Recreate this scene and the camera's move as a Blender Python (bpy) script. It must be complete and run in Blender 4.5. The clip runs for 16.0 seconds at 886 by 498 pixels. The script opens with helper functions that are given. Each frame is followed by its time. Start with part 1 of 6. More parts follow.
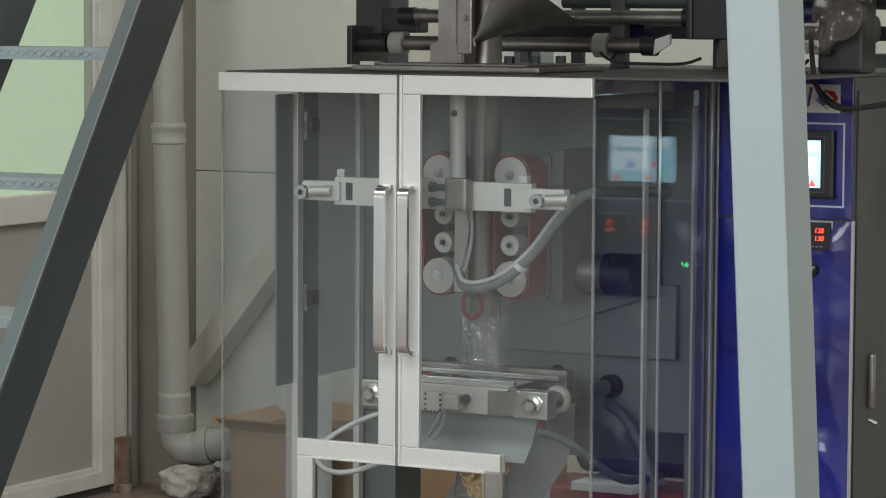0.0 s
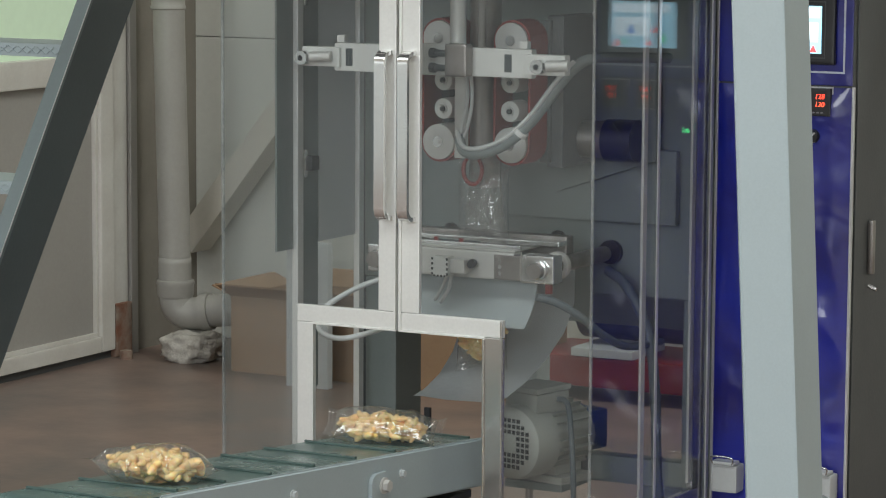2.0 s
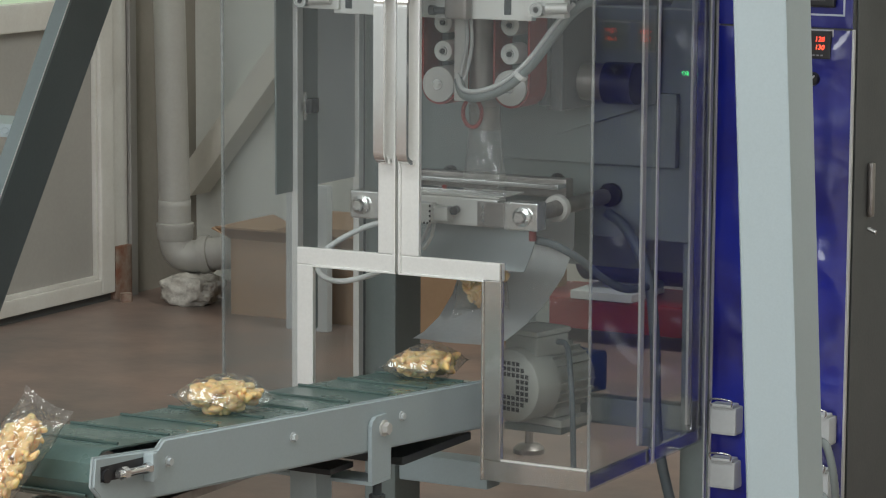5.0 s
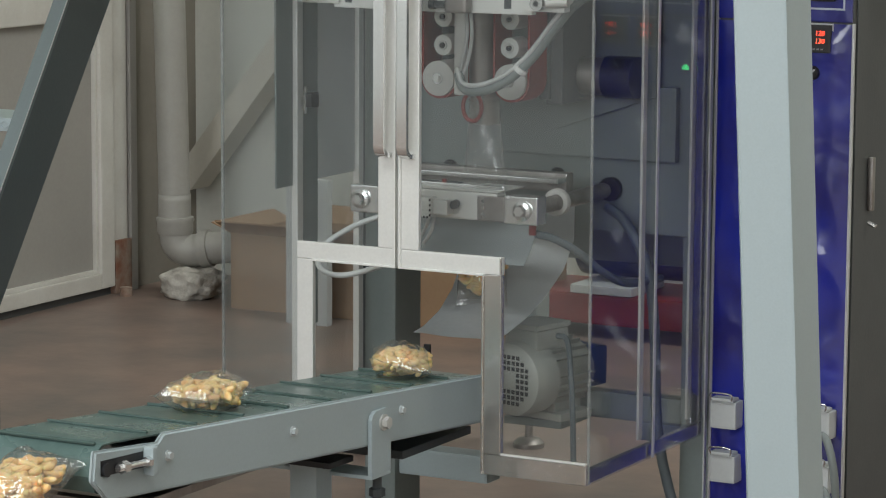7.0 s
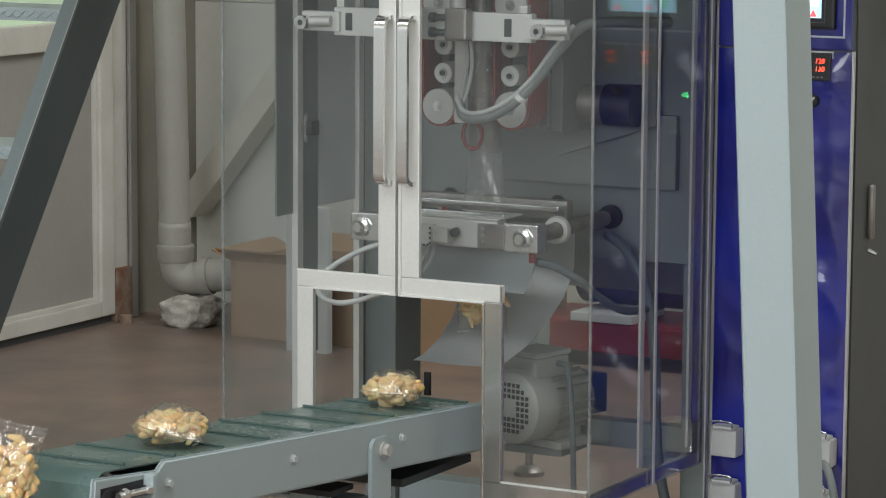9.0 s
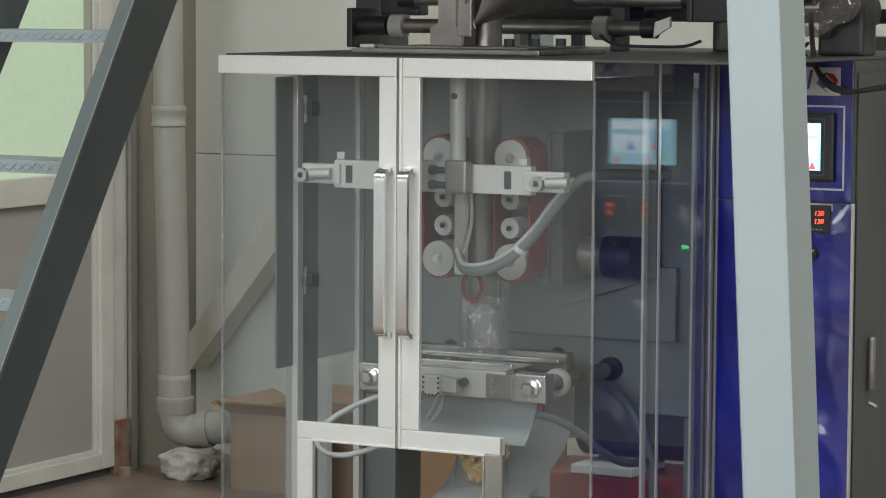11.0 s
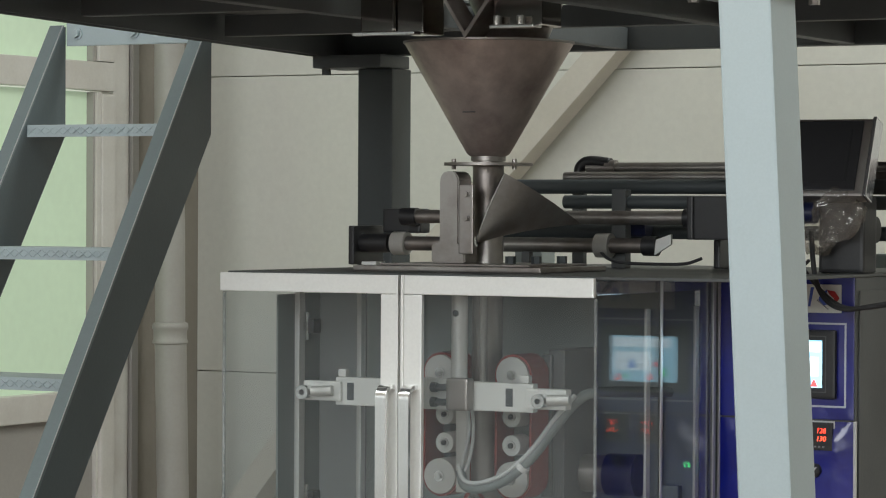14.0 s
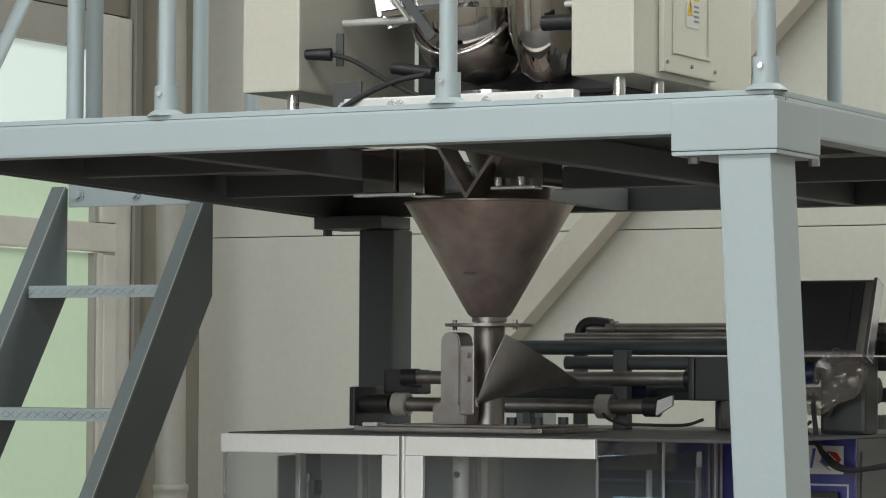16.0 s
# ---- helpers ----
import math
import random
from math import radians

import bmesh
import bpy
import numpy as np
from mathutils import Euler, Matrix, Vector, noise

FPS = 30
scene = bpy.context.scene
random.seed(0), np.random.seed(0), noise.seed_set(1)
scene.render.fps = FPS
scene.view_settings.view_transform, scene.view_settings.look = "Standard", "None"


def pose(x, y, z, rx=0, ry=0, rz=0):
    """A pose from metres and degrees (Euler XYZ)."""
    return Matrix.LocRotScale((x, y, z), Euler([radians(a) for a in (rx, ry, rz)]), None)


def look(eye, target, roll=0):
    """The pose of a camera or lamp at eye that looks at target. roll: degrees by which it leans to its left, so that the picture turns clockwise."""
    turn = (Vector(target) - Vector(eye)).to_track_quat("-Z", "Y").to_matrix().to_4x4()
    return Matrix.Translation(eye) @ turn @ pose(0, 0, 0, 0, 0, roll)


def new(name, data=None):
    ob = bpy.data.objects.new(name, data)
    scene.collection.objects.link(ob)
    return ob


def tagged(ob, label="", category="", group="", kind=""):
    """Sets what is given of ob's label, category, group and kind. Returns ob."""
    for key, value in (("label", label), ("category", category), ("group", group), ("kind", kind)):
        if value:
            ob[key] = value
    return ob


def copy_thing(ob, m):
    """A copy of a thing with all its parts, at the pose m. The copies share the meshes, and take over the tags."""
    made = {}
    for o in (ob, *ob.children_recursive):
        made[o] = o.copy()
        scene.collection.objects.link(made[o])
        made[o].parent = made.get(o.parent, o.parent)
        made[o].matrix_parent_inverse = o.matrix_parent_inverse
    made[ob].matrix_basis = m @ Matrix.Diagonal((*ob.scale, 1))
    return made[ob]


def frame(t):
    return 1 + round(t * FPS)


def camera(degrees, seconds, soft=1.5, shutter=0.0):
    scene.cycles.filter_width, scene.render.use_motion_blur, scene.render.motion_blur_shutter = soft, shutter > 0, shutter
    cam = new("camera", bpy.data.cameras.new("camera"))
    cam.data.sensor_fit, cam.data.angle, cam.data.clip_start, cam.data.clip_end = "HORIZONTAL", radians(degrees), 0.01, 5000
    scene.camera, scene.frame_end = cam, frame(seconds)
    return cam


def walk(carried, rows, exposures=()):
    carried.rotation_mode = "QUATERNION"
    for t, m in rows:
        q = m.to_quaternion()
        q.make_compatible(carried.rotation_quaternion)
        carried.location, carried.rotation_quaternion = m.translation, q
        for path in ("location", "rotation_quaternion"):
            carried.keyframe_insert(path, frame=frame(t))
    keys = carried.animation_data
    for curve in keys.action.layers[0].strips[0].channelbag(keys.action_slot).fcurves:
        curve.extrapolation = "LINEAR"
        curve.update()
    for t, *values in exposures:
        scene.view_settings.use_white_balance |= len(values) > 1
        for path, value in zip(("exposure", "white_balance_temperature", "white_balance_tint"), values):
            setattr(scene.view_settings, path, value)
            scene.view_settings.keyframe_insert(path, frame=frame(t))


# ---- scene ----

# ---- camera: on a tripod, tilting down and then up ----
cam = camera(16.92, 16.0, soft=1.1)
EYE = (2.491, -5.2, 1.70)
TILT = [(0, 28.478, -4.578), (0.5, 28.476, -5.159), (1, 28.48, -5.839), (1.5, 28.48, -6.472), (2, 28.482, -7.154), (2.5, 28.479, -7.753),
        (3, 28.476, -8.252), (3.5, 28.475, -8.352), (4, 28.476, -8.252), (6.5, 28.476, -8.286), (7, 28.475, -8.368), (7.5, 28.475, -8.436),
        (8, 28.474, -8.452), (8.5, 28.476, -8.286), (11, 28.477, -4.909), (11.5, 28.475, -4.311), (12, 28.481, -3.728), (12.5, 28.488, -3.063),
        (13, 28.492, -2.484), (13.5, 28.503, -1.579), (14, 28.505, -0.732), (14.5, 28.513, 0.165), (15, 28.517, 0.946), (15.5, 28.522, 1.711),
        (16, 28.525, 2.362)]
walk(cam, [(t, pose(*EYE, 90 + p, -0.316, y + 0.035)) for t, y, p in TILT],
     exposures=[(0, -0.45), (1, -0.42), (4, -0.34), (8.5, -0.34), (11, -0.30), (13.5, -0.33), (14.5, -0.40), (16, -0.48)])

# ---- light: overcast daylight through the hall's windows and rooflights ----
world = bpy.data.worlds.new("sky")
scene.world = world
world.use_nodes = True
wn = world.node_tree.nodes
sky = wn.new("ShaderNodeTexSky")
sky.sky_type, sky.sun_disc, sky.sun_elevation, sky.sun_rotation = "NISHITA", False, radians(40), radians(200)
world.node_tree.links.new(sky.outputs[0], wn["Background"].inputs[0])
wn["Background"].inputs[1].default_value = 0.12


def window_light(name, place, target, sx, sy, watts, colour=(1, 1, 1)):
    """Daylight that enters through one opening of the hall."""
    data = bpy.data.lights.new(name, "AREA")
    data.shape, data.size, data.size_y, data.energy, data.color = "RECTANGLE", sx, sy, watts, colour
    ob = new(name, data)
    ob.matrix_world = look(place, target)
    return ob


window_light("front_window_light", (0.4, -8.95, 3.3), (-0.6, 0, 1.4), 6.0, 2.2, 370, (0.95, 0.98, 1.0))
window_light("roof_window_light", (0.0, -3.4, 5.35), (0.0, -3.4, 0), 7.0, 1.6, 300, (0.96, 1.0, 0.97))
window_light("roof_window_light", (1.8, 2.3, 5.35), (1.8, 2.3, 0), 4.5, 1.2, 235, (0.97, 1.0, 0.95))
window_light("door_glass_light", (-3.75, 2.9, 2.0), (0, 2.4, 1.2), 1.2, 1.8, 12, (0.93, 1.0, 0.90))

# ---- materials ----
def material(name, colour, rough=0.5, metal=0.0, second=None, scale=4.0, amount=0.5, grain=60.0, bump=0.06, stretch=None, vary=0.0, coat=0.0):
    """A surface with slow stains and fine grain, in metres."""
    m = bpy.data.materials.new(name)
    m.use_nodes = True
    nt = m.node_tree
    N, L = nt.nodes, nt.links
    b = N["Principled BSDF"]
    co = N.new("ShaderNodeTexCoord")
    mp = N.new("ShaderNodeMapping")
    if stretch:
        mp.inputs["Scale"].default_value = stretch
    L.new(co.outputs["Object"], mp.inputs[0])
    slow = N.new("ShaderNodeTexNoise")
    slow.inputs["Scale"].default_value, slow.inputs["Detail"].default_value, slow.inputs["Roughness"].default_value = scale, 6, 0.6
    L.new(mp.outputs[0], slow.inputs[0])
    fine = N.new("ShaderNodeTexNoise")
    fine.inputs["Scale"].default_value, fine.inputs["Detail"].default_value = grain, 3
    L.new(mp.outputs[0], fine.inputs[0])
    ramp = N.new("ShaderNodeValToRGB")
    ramp.color_ramp.elements[0].position, ramp.color_ramp.elements[1].position = 0.38, 0.66
    L.new(slow.outputs[0], ramp.inputs[0])
    mix = N.new("ShaderNodeMix")
    mix.data_type = "RGBA"
    second = second or tuple(c * 0.82 for c in colour)
    mix.inputs[6].default_value, mix.inputs[7].default_value = (*colour, 1), (*second, 1)
    mul = N.new("ShaderNodeMath")
    mul.operation = "MULTIPLY"
    mul.inputs[1].default_value = amount
    L.new(ramp.outputs[0], mul.inputs[0])
    L.new(mul.outputs[0], mix.inputs[0])
    hsv = N.new("ShaderNodeHueSaturation")
    L.new(mix.outputs[2], hsv.inputs["Color"])
    g = N.new("ShaderNodeMapRange")
    g.inputs["To Min"].default_value, g.inputs["To Max"].default_value = 0.94, 1.06
    L.new(fine.outputs[0], g.inputs[0])
    if vary:
        info = N.new("ShaderNodeObjectInfo")
        r = N.new("ShaderNodeMapRange")
        r.inputs["To Min"].default_value, r.inputs["To Max"].default_value = 1 - vary, 1 + vary
        L.new(info.outputs["Random"], r.inputs[0])
        mm = N.new("ShaderNodeMath")
        mm.operation = "MULTIPLY"
        L.new(g.outputs[0], mm.inputs[0])
        L.new(r.outputs[0], mm.inputs[1])
        L.new(mm.outputs[0], hsv.inputs["Value"])
    else:
        L.new(g.outputs[0], hsv.inputs["Value"])
    L.new(hsv.outputs[0], b.inputs["Base Color"])
    rr = N.new("ShaderNodeMapRange")
    rr.inputs["To Min"].default_value, rr.inputs["To Max"].default_value = max(0.02, rough - 0.08), min(1, rough + 0.1)
    L.new(slow.outputs[0], rr.inputs[0])
    L.new(rr.outputs[0], b.inputs["Roughness"])
    b.inputs["Metallic"].default_value = metal
    b.inputs["Coat Weight"].default_value = coat
    if bump:
        bp = N.new("ShaderNodeBump")
        bp.inputs["Strength"].default_value, bp.inputs["Distance"].default_value = bump, 0.01
        L.new(fine.outputs[0], bp.inputs["Height"])
        L.new(bp.outputs[0], b.inputs["Normal"])
    return m


def clear(name, tint, haze=0.05, rough=0.02, gloss=1.45, haze_colour=(0.6, 0.62, 0.62), scratches=0.5, crumple=0.0):
    """Clear sheet or film: passes light straight through, mirrors at its surface, and is faintly dusty."""
    m = bpy.data.materials.new(name)
    m.use_nodes = True
    N, L = m.node_tree.nodes, m.node_tree.links
    N.remove(N["Principled BSDF"])
    out = N["Material Output"]
    tr, gl, df = N.new("ShaderNodeBsdfTransparent"), N.new("ShaderNodeBsdfGlossy"), N.new("ShaderNodeBsdfDiffuse")
    tr.inputs[0].default_value = (*tint, 1)
    gl.inputs["Roughness"].default_value = rough
    df.inputs[0].default_value = (*haze_colour, 1)
    lw = N.new("ShaderNodeLayerWeight")
    lw.inputs["Blend"].default_value = 0.5
    pw = N.new("ShaderNodeMath")
    pw.operation = "POWER"
    pw.inputs[1].default_value = 5.0
    L.new(lw.outputs["Facing"], pw.inputs[0])
    fr = N.new("ShaderNodeMath")
    fr.operation = "MULTIPLY_ADD"
    f0 = ((gloss - 1) / (gloss + 1)) ** 2
    fr.inputs[1].default_value, fr.inputs[2].default_value = 1 - f0, f0
    L.new(pw.outputs[0], fr.inputs[0])
    noise_ = N.new("ShaderNodeTexNoise")
    noise_.inputs["Scale"].default_value, noise_.inputs["Detail"].default_value = 3.0, 7
    co = N.new("ShaderNodeTexCoord")
    L.new(co.outputs["Object"], noise_.inputs[0])
    rng = N.new("ShaderNodeMapRange")
    rng.inputs["From Min"].default_value, rng.inputs["From Max"].default_value = 0.35, 0.75
    rng.inputs["To Min"].default_value, rng.inputs["To Max"].default_value = haze * (1 - scratches), haze * (1 + scratches)
    L.new(noise_.outputs[0], rng.inputs[0])
    a, b = N.new("ShaderNodeMixShader"), N.new("ShaderNodeMixShader")
    L.new(rng.outputs[0], a.inputs[0])
    L.new(tr.outputs[0], a.inputs[1])
    L.new(df.outputs[0], a.inputs[2])
    L.new(fr.outputs[0], b.inputs[0])
    L.new(a.outputs[0], b.inputs[1])
    L.new(gl.outputs[0], b.inputs[2])
    L.new(b.outputs[0], out.inputs[0])
    if crumple:
        cn, cb_ = N.new("ShaderNodeTexNoise"), N.new("ShaderNodeBump")
        cn.inputs["Scale"].default_value, cn.inputs["Detail"].default_value, cn.inputs["Distortion"].default_value = 42.0, 2.0, 0.8
        cb_.inputs["Strength"].default_value, cb_.inputs["Distance"].default_value = crumple, 0.01
        L.new(co.outputs["Object"], cn.inputs[0])
        L.new(cn.outputs[0], cb_.inputs["Height"])
        L.new(cb_.outputs[0], gl.inputs["Normal"])
    return m


def glow(name, colour, strength):
    m = bpy.data.materials.new(name)
    m.use_nodes = True
    b = m.node_tree.nodes["Principled BSDF"]
    b.inputs["Base Color"].default_value = (*[c * 0.1 for c in colour], 1)
    b.inputs["Emission Color"].default_value = (*colour, 1)
    b.inputs["Emission Strength"].default_value = strength
    b.inputs["Roughness"].default_value = 0.2
    return m


PAINT = material("pale_blue_grey_paint", (0.40, 0.47, 0.49), 0.42, second=(0.37, 0.43, 0.44), scale=2.2, amount=0.6, grain=240, bump=0.012)
# One ladder paint, two tones: flange coloured as lit, web as shaded.
LADDERLIT = material("lit_slate_grey_paint", (0.185, 0.225, 0.232), 0.36, second=(0.16, 0.19, 0.197), scale=4, grain=120, bump=0.03)
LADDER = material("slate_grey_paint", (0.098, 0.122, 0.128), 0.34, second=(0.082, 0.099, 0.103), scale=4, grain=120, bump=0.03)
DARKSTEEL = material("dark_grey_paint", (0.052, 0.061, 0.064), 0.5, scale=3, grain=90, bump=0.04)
# Platform steel darkened: the shade under the deck is put into this colour.
UNDERSHADE = material("shaded_platform_steel", (0.10, 0.112, 0.117), 0.5, second=(0.08, 0.086, 0.09), scale=2.5, grain=80)
MACHINE = material("grey_machine_paint", (0.205, 0.235, 0.23), 0.45, second=(0.18, 0.205, 0.20), scale=3, grain=110, bump=0.03)
MACHINELIGHT = material("grey_paint", (0.36, 0.395, 0.395), 0.45, second=(0.32, 0.355, 0.355), scale=3, grain=110, bump=0.03)
PALEPLATE = material("pale_grey_paint", (0.70, 0.735, 0.74), 0.45, second=(0.63, 0.665, 0.67), scale=3, grain=110, bump=0.03)
GUARDGREY = material("mid_grey_paint", (0.55, 0.585, 0.59), 0.45, second=(0.49, 0.53, 0.535), scale=3, grain=110, bump=0.03)
CABINET = material("charcoal_cabinet_paint", (0.085, 0.09, 0.09), 0.5, scale=4, grain=110, bump=0.04)
ALU = material("brushed_aluminium", (0.86, 0.86, 0.83), 0.38, 0.45, second=(0.79, 0.79, 0.76), scale=5, grain=160, bump=0.02)
ALUDULL = material("anodised_aluminium", (0.60, 0.59, 0.56), 0.45, 0.35, scale=5, grain=160, bump=0.02)
STEEL = material("worn_stainless_steel", (0.36, 0.34, 0.32), 0.40, 0.85, second=(0.20, 0.17, 0.155), scale=7, amount=0.9, grain=90, bump=0.03)
FUNNELST = material("heat_tinted_steel", (0.64, 0.55, 0.50), 0.42, 0.70, second=(0.28, 0.22, 0.20), scale=7, amount=0.85, grain=70, bump=0.04)
BRIGHT = material("bright_steel", (0.75, 0.75, 0.74), 0.22, 0.95, scale=10, amount=0.4, grain=200, bump=0.01)
CHROME = material("polished_chrome", (0.86, 0.86, 0.86), 0.06, 1.0, scale=10, amount=0.2, grain=200, bump=0.0)
BOWL = material("mirror_polished_steel", (0.52, 0.48, 0.45), 0.05, 1.0, scale=10, amount=0.2, grain=200, bump=0.0)
HANDLE = material("satin_chrome", (0.92, 0.92, 0.91), 0.15, 0.92, scale=10, amount=0.2, grain=200, bump=0.0)
WHITEMETAL = material("white_coated_metal", (0.66, 0.66, 0.63), 0.45, 0.15, scale=9, amount=0.6, grain=140, bump=0.03)
BLACK = material("black_plastic", (0.018, 0.018, 0.02), 0.42, scale=8, grain=140, bump=0.03)
RUBBER = material("black_rubber", (0.025, 0.025, 0.027), 0.65, scale=8, grain=140, bump=0.05)
BLUE = material("blue_enamel", (0.010, 0.020, 0.31), 0.30, second=(0.010, 0.008, 0.13), scale=4, amount=0.9, grain=40, bump=0.05, coat=0.15)
bn, bl = BLUE.node_tree.nodes, BLUE.node_tree.links
wr = bn.new("ShaderNodeTexNoise")
wr.inputs["Scale"].default_value, wr.inputs["Detail"].default_value, wr.inputs["Distortion"].default_value = 6.0, 2.5, 0.5
wb = bn.new("ShaderNodeBump")
wb.inputs["Strength"].default_value, wb.inputs["Distance"].default_value = 0.5, 0.03
wc = bn.new("ShaderNodeTexCoord")
bl.new(wc.outputs["Object"], wr.inputs[0])
bl.new(wr.outputs[0], wb.inputs["Height"])
bl.new(wb.outputs[0], bn["Principled BSDF"].inputs["Normal"])
bn["Principled BSDF"].inputs["Coat Weight"].default_value = 0.8
bn["Principled BSDF"].inputs["Coat Roughness"].default_value = 0.05
WALL = material("cream_wall_panel", (0.67, 0.67, 0.61), 0.6, second=(0.63, 0.625, 0.565), scale=1.4, grain=50, bump=0.04, vary=0.02)
# Beige plaster, darkened so that the corner's dimness sits in its colour.
TANWALL = material("dimmed_beige_plaster", (0.245, 0.222, 0.187), 0.75, second=(0.19, 0.17, 0.14), scale=2.5, grain=45, bump=0.12)
PVCWHITE = material("off_white_pvc", (0.66, 0.645, 0.60), 0.4, second=(0.54, 0.51, 0.46), scale=3.5, amount=0.7, grain=90, bump=0.02)
PVCPANEL = material("grey_door_panel", (0.36, 0.345, 0.315), 0.45, second=(0.31, 0.295, 0.27), scale=2.0, grain=90, bump=0.02)
PIPE = material("grey_drain_pipe", (0.36, 0.35, 0.32), 0.45, second=(0.29, 0.275, 0.245), scale=4, grain=80, bump=0.03)
BRACE = material("cream_painted_steel", (0.60, 0.57, 0.50), 0.5, second=(0.52, 0.49, 0.42), scale=4, grain=80, bump=0.03)
RUST = material("rusty_red_steel", (0.20, 0.085, 0.05), 0.8, second=(0.30, 0.25, 0.20), scale=12, amount=1.0, grain=70, bump=0.2)
FLOOR = material("brown_painted_concrete", (0.265, 0.186, 0.152), 0.38, second=(0.170, 0.141, 0.126), scale=2.6, amount=1.0, grain=30, bump=0.05)
CEIL = material("pale_ceiling_sheet", (0.6, 0.6, 0.58), 0.7, scale=1.0)
STONE = material("whitewashed_stone", (0.62, 0.59, 0.53), 0.9, second=(0.34, 0.31, 0.27), scale=22, amount=0.8, grain=90, bump=0.5)
CARD = material("brown_cardboard", (0.36, 0.235, 0.14), 0.8, second=(0.30, 0.19, 0.115), scale=6, grain=70, bump=0.08, vary=0.05)
RIB = material("worn_green_rib", (0.085, 0.130, 0.118), 0.36, second=(0.06, 0.095, 0.086), scale=9, amount=0.8, grain=120, bump=0.04)
BELT = material("green_conveyor_belt", (0.118, 0.182, 0.170), 0.27, second=(0.060, 0.102, 0.094), scale=7, amount=0.8, grain=120, bump=0.04)
REDBELT = material("red_rubber_belt", (0.28, 0.035, 0.028), 0.55, second=(0.2, 0.03, 0.025), scale=12, grain=120)
REDPAINT = material("red_paint", (0.22, 0.022, 0.018), 0.45, second=(0.15, 0.02, 0.018), scale=5, grain=90)
NAVY = material("navy_blue_paint", (0.010, 0.014, 0.050), 0.4, scale=6, grain=90)
GEARBLUE = material("gear_blue_paint", (0.035, 0.075, 0.20), 0.4, second=(0.03, 0.05, 0.12), scale=9, grain=90)
MOTOR = material("beige_grey_casting", (0.40, 0.41, 0.37), 0.5, second=(0.33, 0.34, 0.31), scale=12, grain=140, bump=0.06)
HOSE = material("grey_green_hose", (0.20, 0.225, 0.22), 0.5, scale=10, grain=120)
CABLE = material("grey_cable", (0.10, 0.12, 0.13), 0.5, scale=10, grain=120)
WHITECABLE = material("pale_cable", (0.55, 0.56, 0.55), 0.45, scale=10, grain=120)
CREAM = material("cream_enamel", (0.64, 0.62, 0.53), 0.38, second=(0.60, 0.575, 0.49), scale=3, grain=110, bump=0.02)
YELLOW = material("yellow_label", (0.75, 0.50, 0.03), 0.5, scale=10, grain=90, bump=0)
PAPER = material("white_label", (0.72, 0.72, 0.70), 0.5, scale=10, grain=90, bump=0)
GREYINK = material("grey_ink", (0.25, 0.25, 0.27), 0.5, scale=10, grain=90, bump=0)
PALEINK = material("pale_print", (0.60, 0.64, 0.74), 0.45, scale=10, grain=90, bump=0)
SILVER = material("silver_trim", (0.62, 0.62, 0.64), 0.3, 0.6, scale=10, grain=90, bump=0)
REDINK = material("red_print", (0.45, 0.03, 0.03), 0.4, scale=10, grain=90, bump=0)
BLUEINK = material("blue_print", (0.05, 0.09, 0.40), 0.4, scale=10, grain=90, bump=0)
SOCKET = material("pale_grey_plastic", (0.50, 0.52, 0.52), 0.45, scale=9, grain=110, bump=0.02)
SNACK = material("puffed_corn", (0.98, 0.74, 0.40), 0.5, second=(0.94, 0.54, 0.22), scale=45, amount=0.8, grain=260, bump=0.25, vary=0.03)
SNACK.node_tree.nodes["Principled BSDF"].inputs["Subsurface Weight"].default_value = 0.5
SNACK.node_tree.nodes["Principled BSDF"].inputs["Subsurface Radius"].default_value = (1.0, 0.6, 0.25)
SNACK.node_tree.nodes["Principled BSDF"].inputs["Subsurface Scale"].default_value = 0.008
ACRYLIC = clear("clear_acrylic", (0.96, 0.97, 0.97), 0.045, 0.015, 1.28)
EDGE = clear("sheet_edge", (0.80, 0.82, 0.82), 0.22, 0.05, 1.5, (0.75, 0.77, 0.76))
SMOKED = clear("tinted_acrylic", (0.93, 0.94, 0.95), 0.015, 0.0, 1.42)
FILM = clear("clear_film", (0.98, 0.98, 0.97), 0.05, 0.10, 2.3, (0.95, 0.95, 0.93), crumple=0.8)
WRAP = clear("crumpled_wrap", (0.88, 0.87, 0.85), 0.20, 0.12, 1.6, (0.40, 0.36, 0.32), crumple=0.8)
TUBEFILM = clear("film_tube", (0.95, 0.95, 0.94), 0.07, 0.10, 1.75, (0.75, 0.76, 0.75))
SCREEN = glow("lit_screen", (0.36, 0.70, 0.88), 2.7)
SCREENPALE = glow("screen_white_area", (0.74, 0.92, 1.0), 3.0)
SCREENRED = glow("screen_red_icon", (0.85, 0.08, 0.08), 3.4)
SCREENGREEN = glow("screen_green_icon", (0.1, 0.6, 0.25), 3.2)
SCREENBLUE = glow("screen_blue_icon", (0.1, 0.3, 0.8), 2.4)
LEDRED = glow("red_digits", (1.0, 0.06, 0.03), 4.5)
LEDORANGE = glow("orange_digits", (1.0, 0.09, 0.04), 4.0)
LEDGREEN = glow("green_pilot_light", (0.05, 1.0, 0.25), 8.0)


def frosted(name, colour, strength):
    """Translucent glazing with daylight behind it."""
    m = material(name, colour, 0.35, second=tuple(c * 0.86 for c in colour), scale=1.6, grain=30, bump=0.02)
    b = m.node_tree.nodes["Principled BSDF"]
    b.inputs["Emission Color"].default_value = (*colour, 1)
    b.inputs["Emission Strength"].default_value = strength
    return m


GREENPANE = frosted("green_tinted_glazing", (0.54, 0.68, 0.50), 0.36)
